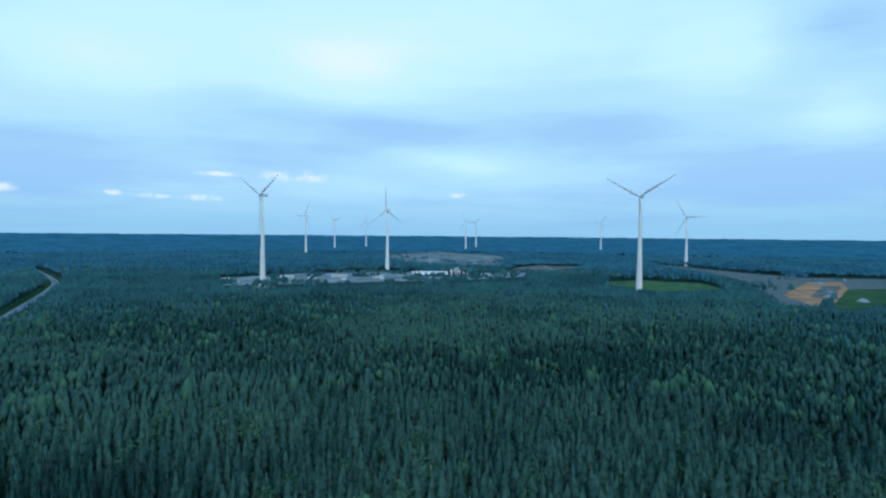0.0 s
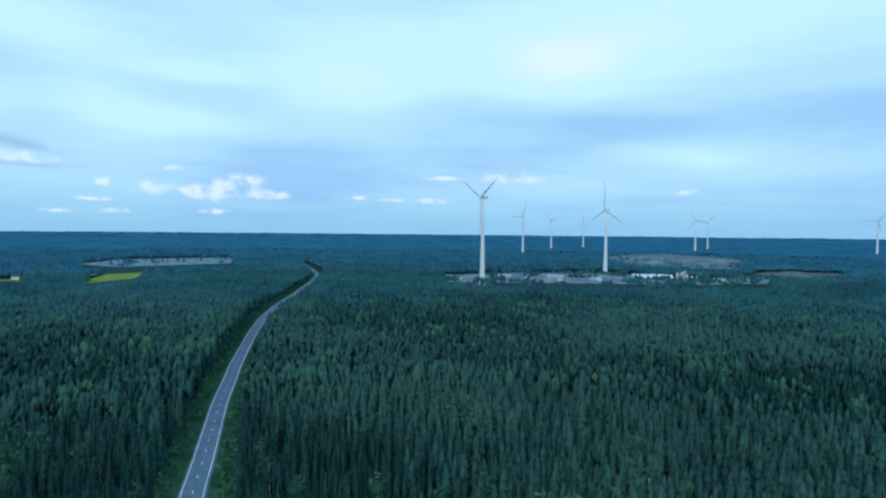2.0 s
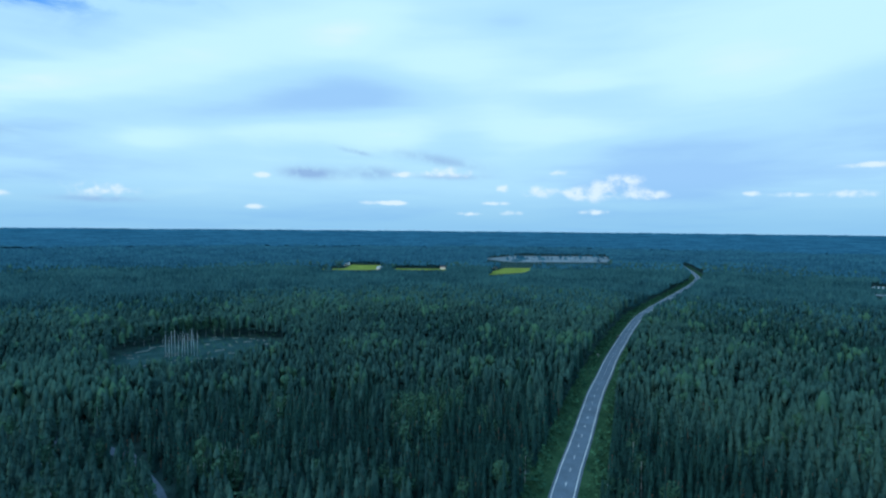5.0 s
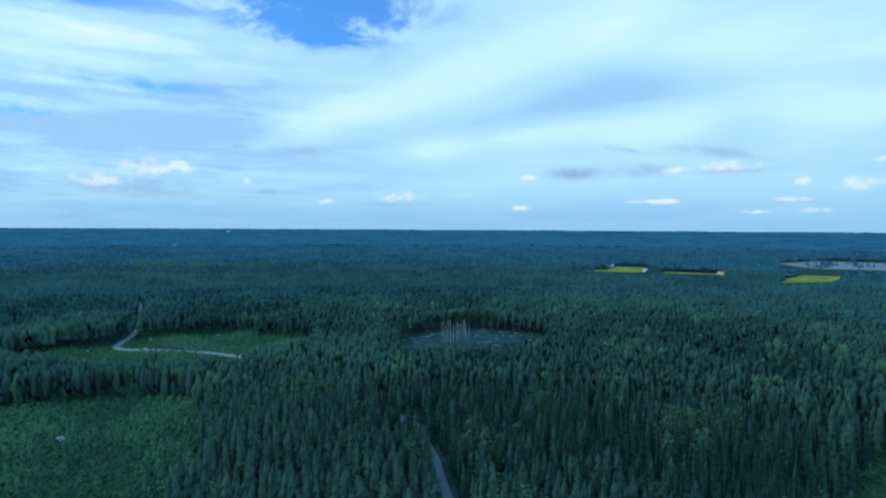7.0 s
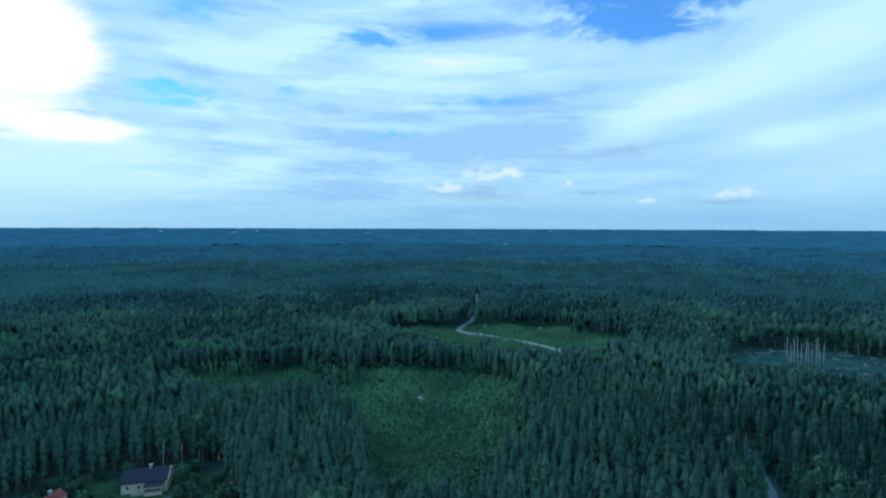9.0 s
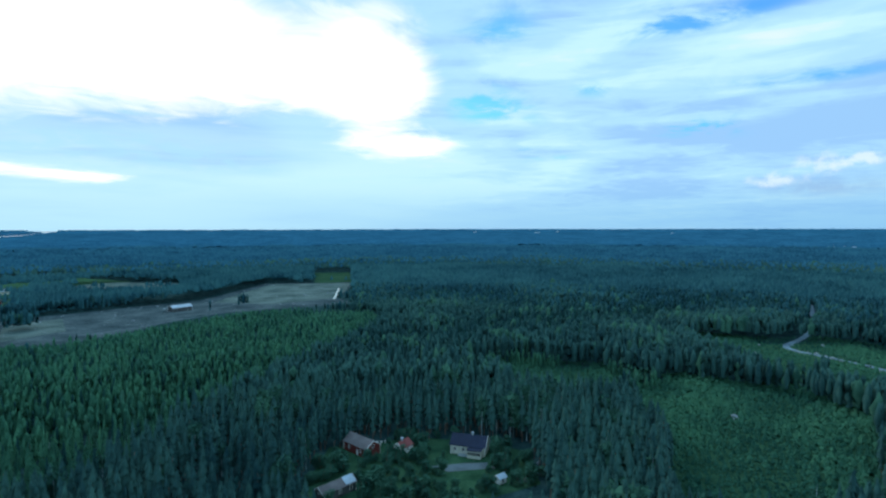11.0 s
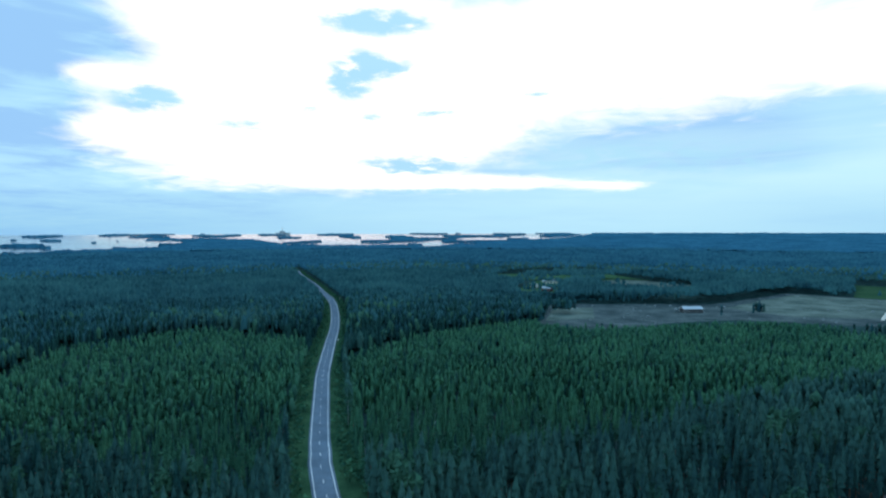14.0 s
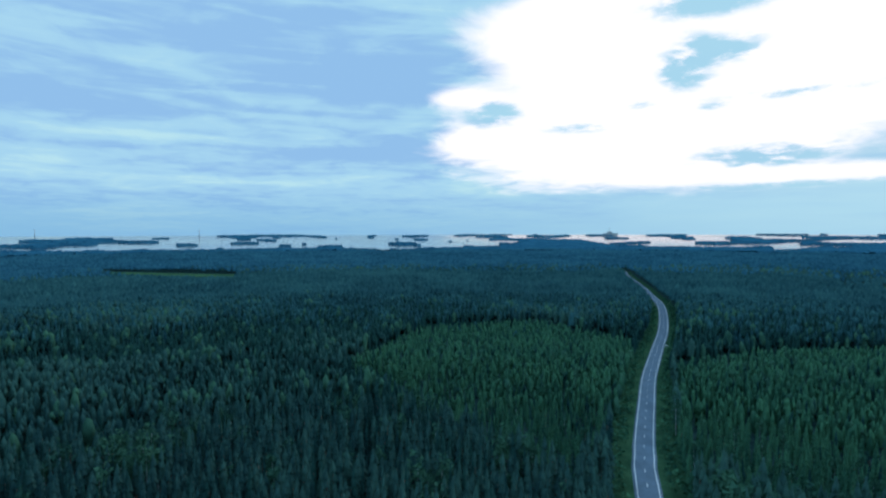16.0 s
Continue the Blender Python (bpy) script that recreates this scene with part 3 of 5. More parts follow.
patch("stubble_field", [(-60, -690), (-165, -865), (-280, -825), (-205, -660), (-120, -640)], 0.16, M_STUBBLE, "pale brown ploughed field with strips", "field")
patch("sown_plot", [(113, -530), (121, -618), (80, -640), (70, -562)], 0.16, M_STUBBLE, "pale brown sown plot", "field", 1)
patch("upper_field", ZONES["upper_field"], 0.10, M_STUBBLE, "pale stubble field behind a belt of trees", "field")
patch("green_field", ZONES["green_field"], 0.10, M_CROP, "green field at the end of the farmland", "field")
patch("farm_yard", ZONES["farm"], 0.10, M_MEADOW, "grassy farm yard", "yard")
patch("long_meadow", ZONES["long_meadow"], 0.10, M_MEADOW, "long pale green meadow in the woods", "field")
patch("far_meadow", ZONES["far_meadow"], 0.10, M_MEADOW, "pale green meadow in the dark woods", "field")
patch("house_lawn", ZONES["house_yard"], 0.10, M_GRASS, "rough green lawn round wooden houses", "lawn")
patch("gravel_drive", [(-76, -176), (-79, -169), (-92, -164), (-96, -168), (-88, -172)], 0.16, M_GRAVEL, "grey gravel turning place before a house", "drive", 1)
for x, y, s in PADS:
    ob = part("turbine_pad", lathe([(21 * s, 0.0), (20 * s, 0.3)], 18), M_GRAVEL)
    ob.matrix_basis = pose(x, y, float(ground_z(math.hypot(x, y))))
    tagged(ob, "round grey gravel pad under a wind turbine", "pad", "turbine pads", "structure")


def heap(name, poly, high, mat, label, seed):
    """A long spoil heap: a grid over the outline, raised in the middle and rough."""
    xs, ys = [p[0] for p in poly], [p[1] for p in poly]
    n, bump = 34, Field(60.0)
    X, Y = np.meshgrid(np.linspace(min(xs), max(xs), n), np.linspace(min(ys), max(ys), n), indexing="ij")
    deep = np.full(X.shape, 1e9)
    closed = poly + poly[:1]
    deep = np.where(inside(X, Y, poly), off_line(X, Y, np.array(closed, float)), 0.0)
    Z = high * (1 - np.exp(-deep / (14 + 60 * 0.5))) * (0.75 + 0.5 * bump(X + seed, Y)) - 0.2
    V = np.stack([X.ravel(), Y.ravel(), Z.ravel()], 1)
    F = [(i * n + j, (i + 1) * n + j, (i + 1) * n + j + 1, i * n + j + 1) for i in range(n - 1) for j in range(n - 1)]
    return tagged(new(name, mesh(name, V, F, mat)), label, "mound", kind="structure")


heap("landfill_mound", ZONES["mound"], 17, M_MOUND, "wide pale terraced spoil mound behind the yard", 0)
heap("soil_heap", ZONES["soil_heap"], 15, M_BROWN, "brown soil heap beside the yard", 50)

# ---- roads ----
ribbon("verge", ROAD, -14, 14, 0.06, M_GRASS)
tagged(bpy.data.objects["verge"], "mown green verge along the main road", "verge", kind="structure")
road = tagged(ribbon("road", ROAD, -3.95, 3.95, 0.45, M_ASPHALT, 0.3), "grey asphalt two-lane road bending through the forest", "road", kind="structure")
for name, off in (("edge_line", -3.55), ("edge_line", 3.55)):
    line = ribbon(name, ROAD, off - 0.13, off + 0.13, 0.49, M_PAINT)
    line.parent = road
steps = np.concatenate([[0], np.cumsum(np.linalg.norm(np.diff(ROAD, axis=0), axis=1))])
dash = mesh("lane_dash", [(-0.11, -1.5, 0), (0.11, -1.5, 0), (0.11, 1.5, 0), (-0.11, 1.5, 0), (-0.11, -1.5, -0.02), (0.11, -1.5, -0.02), (0.11, 1.5, -0.02), (-0.11, 1.5, -0.02)],
            [(0, 1, 2, 3), (4, 5, 1, 0), (5, 6, 2, 1), (6, 7, 3, 2), (7, 4, 0, 3)], M_PAINT)
for s in np.arange(520, steps[-1] - 350, 12.0):
    x, y = np.interp(s, steps, ROAD[:, 0]), np.interp(s, steps, ROAD[:, 1])
    u, v = np.interp(s + 1, steps, ROAD[:, 0]) - x, np.interp(s + 1, steps, ROAD[:, 1]) - y
    ob = new("lane_dash", dash)
    ob.matrix_basis, ob.parent = pose(x, y, 0.525, 0, 0, math.degrees(math.atan2(-u, v))), road
tagged(ribbon("forest_lane", LANE, -2.3, 2.3, 0.3, M_ASPHALT, 0.15), "narrow grey gravel lane between trees", "lane", kind="structure")
tagged(ribbon("forest_track", TRACK, -2.1, 2.1, 0.3, M_PALEGRAVEL, 0.15), "pale sandy track across the regrowth", "track", kind="structure")
tagged(ribbon("ditch", smooth_line([(-193, -646), (-238, -760)], 20), -1.7, 1.7, 0.24, M_WATER), "straight water-filled ditch between fields", "ditch", kind="structure")
tagged(ribbon("field_track", smooth_line([(62, -530), (10, -555), (-40, -590), (-100, -625)], 15), -1.5, 1.5, 0.2, M_GRAVEL), "grey track over the rough field", "track", kind="structure")
tagged(ribbon("side_road", smooth_line([(391, -575), (420, -600), (470, -620)], 15), -2, 2, 0.3, M_GRAVEL), "gravel side road joining the main road", "road", kind="structure")

# ---- lake beyond the woods ----
SHORE_AZ = np.array([186, 190, 196, 200, 203, 207, 211, 214, 217, 220, 225, 229, 233, 238, 241, 244, 249, 255, 262, 272, 280, 300])
SHORE_D = np.array([3e4, 7000, 4300, 3350, 2750, 2950, 3250, 3200, 3300, 6500, 6500, 3150, 2900, 2600, 2420, 2850, 2950, 2750, 2700, 3000, 3200, 3600.0])
isle, isle_long = Field(170.0), Field(520.0)


def is_water(a, d):
    """Water at azimuth a (degrees) and distance d on the shortened land."""
    near = np.array([drawn_in(v) * 0.93 for v in SHORE_D])
    x, y = -np.sin(np.radians(a)) * d, np.cos(np.radians(a)) * d
    shore = np.interp(a, SHORE_AZ, near, left=9e9, right=9e9) + 160 * (isle(x, y) - 0.5)
    island = 0.55 * isle(x, y * 1.0) + 0.45 * isle_long(x * 2, y * 2)
    return (d > shore) & (island < 0.69 - 0.07 * (d > 4550))


la, ld = np.arange(184, 302, 0.5), np.linspace(2300, 4940, 60)
A, D = np.meshgrid(la, ld, indexing="ij")
V = np.stack([(-np.sin(np.radians(A)) * D).ravel(), (np.cos(np.radians(A)) * D).ravel(), (ground_z(D) + 1.2).ravel()], 1)
k = len(ld)
F = [(i * k + j, i * k + j + 1, (i + 1) * k + j + 1, (i + 1) * k + j) for i in range(len(la) - 1) for j in range(k - 1)
     if is_water(la[i:i + 2], ld[j + 1:j + 2]).any() or is_water(la[i:i + 2], ld[j:j + 1]).any()]
tagged(new("lake", mesh("lake", V, F, M_WATER)), "bright lake with wooded islands on the skyline", "water", kind="structure")

# ---- forest ----
BELTED = {"yard": 0.78, "farmland": 0.93, "long_meadow": 0.7, "upper_field": 0.85, "gravel_pit": 0.92, "pale_field": 0.88, "clearing": 0.9, "farm": 0.7, "cut_far": 0.92, "mound": 0.8}
REACH = {"far_meadow": 0.55, "green_field": 0.3, "house_yard": 0.9, "farmland": 0.75, "yard": 1.15, "gravel_pit": 0.8, "pasture": 0.85, "crop": 0.9, "pale_field": 1.1, "rape_north": 0.95, "rape_mid": 0.85, "rape_south": 0.95, "upper_field": 0.7, "farm": 0.8, "clearing": 0.65}


def cleared(x, y, h):
    """Where no tall tree stands: fields, roads, yards and a margin in front of them."""
    reach = EYE / (EYE - 0.62 * h)
    out = (off_line(x, y, ROAD[::2]) < 12.5) | (off_line(x * reach, y * reach, ROAD[::2]) < 7.0) | (off_line(x * (1 + reach) / 2, y * (1 + reach) / 2, ROAD[::2]) < 7.0) | (off_line(x, y, LANE[::2]) < 3.7) | (off_line(x, y, TRACK[::2]) < 3.0)
    for key, poly in ZONES.items():
        px, py = np.array(poly, float).T
        near = np.flatnonzero((x > min(px.min(), px.min() / 1.5) - 20) & (x < max(px.max(), px.max() / 1.5) + 20) & (y > min(py.min(), py.min() / 1.5) - 20) & (y < max(py.max(), py.max() / 1.5) + 20))
        u, v = x[near], y[near]
        reach = EYE / (EYE - REACH.get(key, 0.5) * h[near])
        wob = 9 * (edge_wobble(u, v) - 0.5)
        hit = np.zeros(len(near), bool)
        for k in (0.0, 0.2, 0.4, 0.6, 0.8, 1.0):
            s = 1 + (reach - 1) * k
            hit |= inside(u * s + wob, v * s + wob, poly)
        if key in BELTED:                             # belts and single trees left standing
            hit &= clump(u * 0.6, v * 1.5) < BELTED[key]
        out[near] |= hit
    for px, py, s in PADS:
        out |= np.hypot(x - px, y - py) < 19 * s
    far = np.hypot(x, y)
    return out | (is_water(np.degrees(np.arctan2(-x, y)) % 360, far * 1.01) & (far > 2000))


def crown(tiers, spikes, widths, droop, base, seed):
    """A conifer of unit height: ragged skirts of branches one above the other."""
    r = np.random.default_rng(seed)
    verts, tris = [], []
    for t in range(tiers):
        u = t / max(1, tiers - 1)
        z = base + (0.93 - base) * u
        wide = float(np.interp(u, np.linspace(0, 1, len(widths)), widths))
        gap = (0.97 - base) / tiers
        c = len(verts)
        tx, ty = r.normal(0, 0.12, 2)
        verts.append((r.normal(0, 0.006), r.normal(0, 0.006), min(1.0, z + gap * 1.7)))
        turn = r.random() * 6.28
        m = spikes * 2
        for i in range(m):
            a = turn + 2 * math.pi * (i + r.uniform(-0.25, 0.25)) / m
            q = wide * (r.uniform(0.8, 1.2) if i % 2 == 0 else r.uniform(0.42, 0.62))
            px, py = q * math.cos(a), q * math.sin(a)
            verts.append((px, py, z - droop * (q - 0.3 * wide) + tx * px + ty * py + r.normal(0, 0.2 * gap)))
        tris += [(c, c + 1 + i, c + 1 + (i + 1) % m) for i in range(m)]
    return np.array(verts), np.array(tris)


def tuft(rings, sides, rough, seed):
    """A tree of the middle distance: a lumpy tapered crown; rings: (height, half width) from below."""
    r = np.random.default_rng(seed)
    verts, tris = [], []
    for z, wide in rings:
        a0 = r.random() * 6.28
        for i in range(sides):
            a, q = a0 + 6.2832 * (i + r.uniform(-0.2, 0.2)) / sides, wide * (1 + r.normal(0, rough))
            verts.append((q * math.cos(a), q * math.sin(a), z + r.normal(0, 0.03)))
    verts.append((r.normal(0, 0.01), r.normal(0, 0.01), 1.0))
    top = len(verts) - 1
    for k in range(len(rings) - 1):
        for i in range(sides):
            a, b, c, d = k * sides + i, k * sides + (i + 1) % sides, (k + 1) * sides + i, (k + 1) * sides + (i + 1) % sides
            tris += [(a, b, d), (a, d, c)]
    last = (len(rings) - 1) * sides
    tris += [(last + i, last + (i + 1) % sides, top) for i in range(sides)]
    return np.array(verts), np.array(tris)


def leafy(count, seed, low=0.25, wide=0.21, leaf=0.075):
    """A broadleaf crown of unit height: a loose cloud of leaf sprays, uneven in outline."""
    r = np.random.default_rng(seed)
    lobes = [(r.uniform(-0.4, 0.4) * wide, r.uniform(-0.4, 0.4) * wide, r.uniform(low + 0.15, 0.85), r.uniform(0.5, 0.8)) for _ in range(6)]
    verts, tris = [], []
    for i in range(count):
        x, y, z, s = lobes[i % 6]
        d = r.normal(size=3)
        d /= np.linalg.norm(d)
        q = r.uniform(0.65, 1.0) ** 0.5 * s
        p = np.array([x, y, z]) + d * np.array([wide, wide, (1 - low) * 0.3]) * q
        p[2] = min(max(p[2], low), 1.0)
        e = r.normal(size=(3, 3)) * leaf * 0.75
        verts += [tuple(p + v) for v in e]
        tris.append((3 * i, 3 * i + 1, 3 * i + 2))
    return np.array(verts), np.array(tris)


def plant(name, mat, kinds, x, y, h, wide, tint, label, category="forest"):
    """Sets trees as one mesh; kinds: the shapes to choose from."""
    if not len(x):
        return
    pick, turn = rng.integers(0, len(kinds), len(x)), rng.random(len(x)) * 6.283
    vs, ts, cs, base = [], [], [], 0
    for i, (kv, kt) in enumerate(kinds):
        m = pick == i
        n = int(m.sum())
        if not n:
            continue
        c, s = np.cos(turn[m])[:, None], np.sin(turn[m])[:, None]
        lean = rng.normal(0, 0.018, (n, 2))
        hh, ww = h[m][:, None], (h[m] * wide[m])[:, None]
        vx = x[m][:, None] + ww * (kv[None, :, 0] * c - kv[None, :, 1] * s) + lean[:, :1] * hh * kv[None, :, 2]
        vy = y[m][:, None] + ww * (kv[None, :, 0] * s + kv[None, :, 1] * c) + lean[:, 1:] * hh * kv[None, :, 2]
        vz = hh * kv[None, :, 2] + ground_z(np.hypot(x[m], y[m]))[:, None]
        vs.append(np.stack([vx, vy, vz], 2).reshape(-1, 3))
        ts.append((kt[None] + (np.arange(n) * len(kv))[:, None, None] + base).reshape(-1, 3))
        cs.append(np.repeat(tint[m], len(kv)))
        base += n * len(kv)
    me = big_mesh(name, np.concatenate(vs), np.concatenate(ts), mat, np.concatenate(cs))
    return tagged(new(name, me), label, category, kind="stuff")


SPRUCE_W, PINE_W, YOUNG_W = [0.135, 0.125, 0.10, 0.065, 0.02], [0.10, 0.125, 0.125, 0.095, 0.035], [0.18, 0.165, 0.13, 0.08, 0.025]
SHAPES = {
    "near": {"spruce": [crown(7, 5, SPRUCE_W, 0.7, 0.09, s) for s in range(6)], "pine": [crown(6, 5, PINE_W, 0.55, 0.27, 20 + s) for s in range(6)],
             "young": [crown(7, 5, YOUNG_W, 0.6, 0.10, 40 + s) for s in range(6)], "birch": [leafy(130, 60 + s, leaf=0.055) for s in range(5)]},
    "mid": {"spruce": [tuft([(0.12, 0.13), (0.5, 0.105), (0.78, 0.055)], 5, 0.2, 80 + s) for s in range(8)], "pine": [tuft([(0.3, 0.08), (0.58, 0.125), (0.84, 0.085)], 5, 0.22, 90 + s) for s in range(8)],
            "young": [tuft([(0.1, 0.15), (0.45, 0.16), (0.78, 0.09)], 5, 0.2, 100 + s) for s in range(8)], "birch": [tuft([(0.3, 0.10), (0.6, 0.17), (0.85, 0.11)], 5, 0.25, 110 + s) for s in range(8)]},
    "far": {"spruce": [tuft([(0.3, 0.13), (0.72, 0.075)], 4, 0.2, 130 + s) for s in range(6)], "pine": [tuft([(0.45, 0.12), (0.8, 0.10)], 4, 0.22, 140 + s) for s in range(6)],
            "young": [tuft([(0.3, 0.17), (0.72, 0.12)], 4, 0.2, 150 + s) for s in range(6)], "birch": [tuft([(0.45, 0.16), (0.8, 0.13)], 4, 0.25, 160 + s) for s in range(6)]},
    "speck": {"spruce": [tuft([(0.45, 0.13)], 4, 0.2, 170 + s) for s in range(4)], "pine": [tuft([(0.6, 0.14)], 4, 0.2, 175 + s) for s in range(4)],
              "young": [tuft([(0.4, 0.2)], 4, 0.2, 180 + s) for s in range(4)], "birch": [tuft([(0.6, 0.18)], 4, 0.2, 185 + s) for s in range(4)]},
}
LOOK = {"spruce": (M_SPRUCE, "dark green spruces standing close together"), "pine": (M_PINE, "grey-green pines with rounded tops"),
        "young": (M_SHRUB, "bright green young conifers planted densely"), "birch": (M_BIRCH, "light green birches scattered among conifers")}
SINGLE = []
NEAR_TRUNKS = []


def forest(level, d0, d1, gap, thin, distant=None, d_from=0.0, d_to=1.0):
    """Trees of one level of detail in a ring; a distant material, tinted bluish for haze, takes over little by little
    from d_from to d_to.
    """
    n = int(d1 / gap) + 1
    i, j = np.meshgrid(np.arange(-n, n + 1), np.arange(-n, n + 1))
    x, y = i.ravel() * gap + rng.uniform(-0.42, 0.42, i.size) * gap, j.ravel() * gap + rng.uniform(-0.42, 0.42, i.size) * gap
    d = np.hypot(x, y)
    m = (d >= d0) & (d < d1) & (rng.random(x.size) < thin)
    if d1 > 300:                                     # nothing sees the woods to the east beyond the first rows
        a = np.degrees(np.arctan2(-x, y)) % 360
        m &= ~((a > 278) & (a < 316))
    x, y, d = x[m], y[m], d[m]
    s, c, p = stand(x, y), clump(x, y), patchy(x, y)
    young = inside(x, y, YOUNG[0]) | inside(x, y, YOUNG[1]) | inside(x, y, YOUNG[2])
    h = 13.5 + 6.0 * s + 3.0 * (c - 0.5) + rng.normal(0, 1.5, x.size)
    h = np.where(young, 7.5 + 4.5 * s + rng.normal(0, 0.9, x.size), h)
    keep = ~cleared(x, y, h) & ~((c < 0.10) & ~young & (rng.random(x.size) < 0.5))
    x, y, d, s, c, p, young, h = (v[keep] for v in (x, y, d, s, c, p, young, h))
    roll = rng.random(x.size)
    spruce = (0.5 * s + 0.5 * p + 0.25 * (roll - 0.5)) < 0.44
    birch = (roll > 0.955) | ((c > 0.84) & (roll > 0.5))
    kind = np.where(young, np.where(roll > 0.93, "birch", np.where(roll < 0.12, "spruce", "young")), np.where(birch, "birch", np.where(spruce, "spruce", "pine")))
    tint = np.clip(0.5 + 0.7 * (s - 0.5) * (kind == "pine") + 0.5 * (c - 0.5) + rng.normal(0, 0.17, x.size), 0, 1)
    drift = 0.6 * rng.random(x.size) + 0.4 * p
    grow = {"near": 0.9, "mid": 0.88, "far": 1.0, "speck": 1.6}[level]
    wide = grow * rng.uniform(0.85, 1.2, x.size) * np.interp(d, [700, 1000, 1700, 2400], [0.8, 0.95, 1.1, 1.35])
    for key in ("spruce", "pine", "young", "birch"):
        m = kind == key
        if level == "near":
            lone = m & (d > 128) & (rng.random(x.size) < 0.028)
            SINGLE.extend((key, *v) for v in zip(x[lone], y[lone], h[lone]))
            m &= ~lone
            t = m & (d > 125)
            NEAR_TRUNKS.append((key, x[t], y[t], h[t]))
        mat, label = LOOK[key]
        name = key + "_forest" if key != "young" else "young_plantation"
        hazed = m & (drift < (d - d_from) / (d_to - d_from)) if distant else np.zeros(len(m), bool)
        for sel, coat in ((m & ~hazed, mat), (hazed, distant[key == "young"] if distant else mat)):
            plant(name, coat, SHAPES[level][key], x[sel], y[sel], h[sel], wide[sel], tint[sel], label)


forest("speck", 0, 112, 4.6, 0.93)
forest("near", 112, 262, 3.7, 0.93)
forest("mid", 262, 360, 3.6, 0.94)
forest("far", 360, 700, 3.9, 0.94, (M_MIDTREE_HAZED, M_SHRUB), 380, 800)
forest("speck", 700, 1080, 4.9, 0.93, (M_MIDTREE_HAZED, M_SHRUB), 300, 700)
forest("speck", 1080, 1700, 6.6, 0.92, (M_FARTREE_HAZED, M_FARTREE_HAZED), 700, 1500)
forest("speck", 1700, 2420, 9.4, 0.92, (M_FARTREE_HAZED, M_FARTREE_HAZED), 700, 1500)

# bare stems showing under the nearest crowns
stem = np.array([(math.cos(a) * r, math.sin(a) * r, z) for z, r in ((0, 0.012), (0.75, 0.006)) for a in (0, 2.1, 4.2)])
stem_faces = np.array([(0, 1, 4), (0, 4, 3), (1, 2, 5), (1, 5, 4), (2, 0, 3), (2, 3, 5)])
for name, keys, mat, label in (("conifer_trunks", ("spruce", "pine", "young"), M_BARK, "brown bare trunks of conifers"), ("birch_trunks", ("birch",), M_PALEBARK, "pale thin birch trunks")):
    tx, ty, th = (np.concatenate([t[i] for t in NEAR_TRUNKS if t[0] in keys]) for i in (1, 2, 3))
    plant(name, mat, [(stem, stem_faces)], tx, ty, th, np.ones(len(tx)), np.full(len(tx), 0.5), label, "tree trunks")

# low regrowth in the felled areas
for key, gap, tall in (("cut_far", 2.6, 2.6), ("cut_near", 2.3, 3.4), ("felled_strip", 2.4, 2.8), ("clearing", 6.0, 1.2)):
    xs, ys = [p[0] for p in ZONES[key]], [p[1] for p in ZONES[key]]
    i, j = np.meshgrid(np.arange(min(xs) - 20, max(xs) + 60, gap), np.arange(min(ys) - 20, max(ys) + 40, gap))
    x, y = i.ravel() + rng.uniform(-1, 1, i.size), j.ravel() + rng.uniform(-1, 1, i.size)
    m = (inside(x, y, ZONES[key]) | inside(x * 1.1, y * 1.1, ZONES[key]) | inside(x * 0.95, y * 0.95, ZONES[key])) & (off_line(x, y, TRACK) > 3.0) & (off_line(x * 1.02, y * 1.02, TRACK) > 2.4) & (off_line(x, y, LANE) > 2.4)
    x, y = x[m], y[m]
    h = tall * (0.5 + 0.9 * clump(x, y)) * rng.uniform(0.6, 1.3, len(x))
    plant("regrowth", M_SHRUB, [crown(2, 4, [0.42, 0.2], 0.2, 0.2, 200 + s) for s in range(5)], x, y, h, rng.uniform(0.8, 1.4, len(x)),
          np.clip(clump(x, y) + rng.normal(0, 0.15, len(x)), 0, 1), "low bright green regrowth of birch and pine", "shrubs")
# rough low bushes on the road verges
s_along = rng.uniform(480, steps[-1] - 500, 5200)
vx, vy = np.interp(s_along, steps, ROAD[:, 0]), np.interp(s_along, steps, ROAD[:, 1])
nx, ny = np.interp(s_along, steps, side_step(ROAD)[:, 0]), np.interp(s_along, steps, side_step(ROAD)[:, 1])
o = rng.choice([-1, 1], len(s_along)) * rng.uniform(7.0, 14.5, len(s_along))
plant("verge_bushes", M_SHRUB, [leafy(10, 220 + s, 0.05, 0.5, 0.22) for s in range(5)], vx + nx * o, vy + ny * o, rng.uniform(0.8, 3.6, len(vx)), rng.uniform(0.9, 1.4, len(vx)), rng.random(len(vx)), "low green bushes along the road verge", "shrubs")

# the woods far off, seen as one rough roof of tree tops, blue with painted haze
fa = np.concatenate([np.arange(0, 184, 0.25), np.arange(184, 279, 0.15), np.arange(279, 315, 1.5), np.arange(315, 360.01, 0.25)])
fd = np.geomspace(2250, 4950, 90)
A, D = np.meshgrid(fa, fd, indexing="ij")
X, Y = -np.sin(np.radians(A)) * D, np.cos(np.radians(A)) * D
top = 11.5 + 4 * Field(420.0)(X, Y) + 3.5 * np.round(2 * Field(170.0)(X, Y)) / 2 + 2.0 * (Field(60.0)(X, Y) - 0.5) + rng.normal(0, 1.9, X.shape)
shrink = np.interp(D, [3000, 4950], [1.0, 0.55])
open_land = np.zeros(X.shape, bool)
for key in ("mound", "pale_field", "gravel_pit"):
    for s in (1.0, 1.1, 1.2):
        open_land |= inside(X * s, Y * s, ZONES[key])
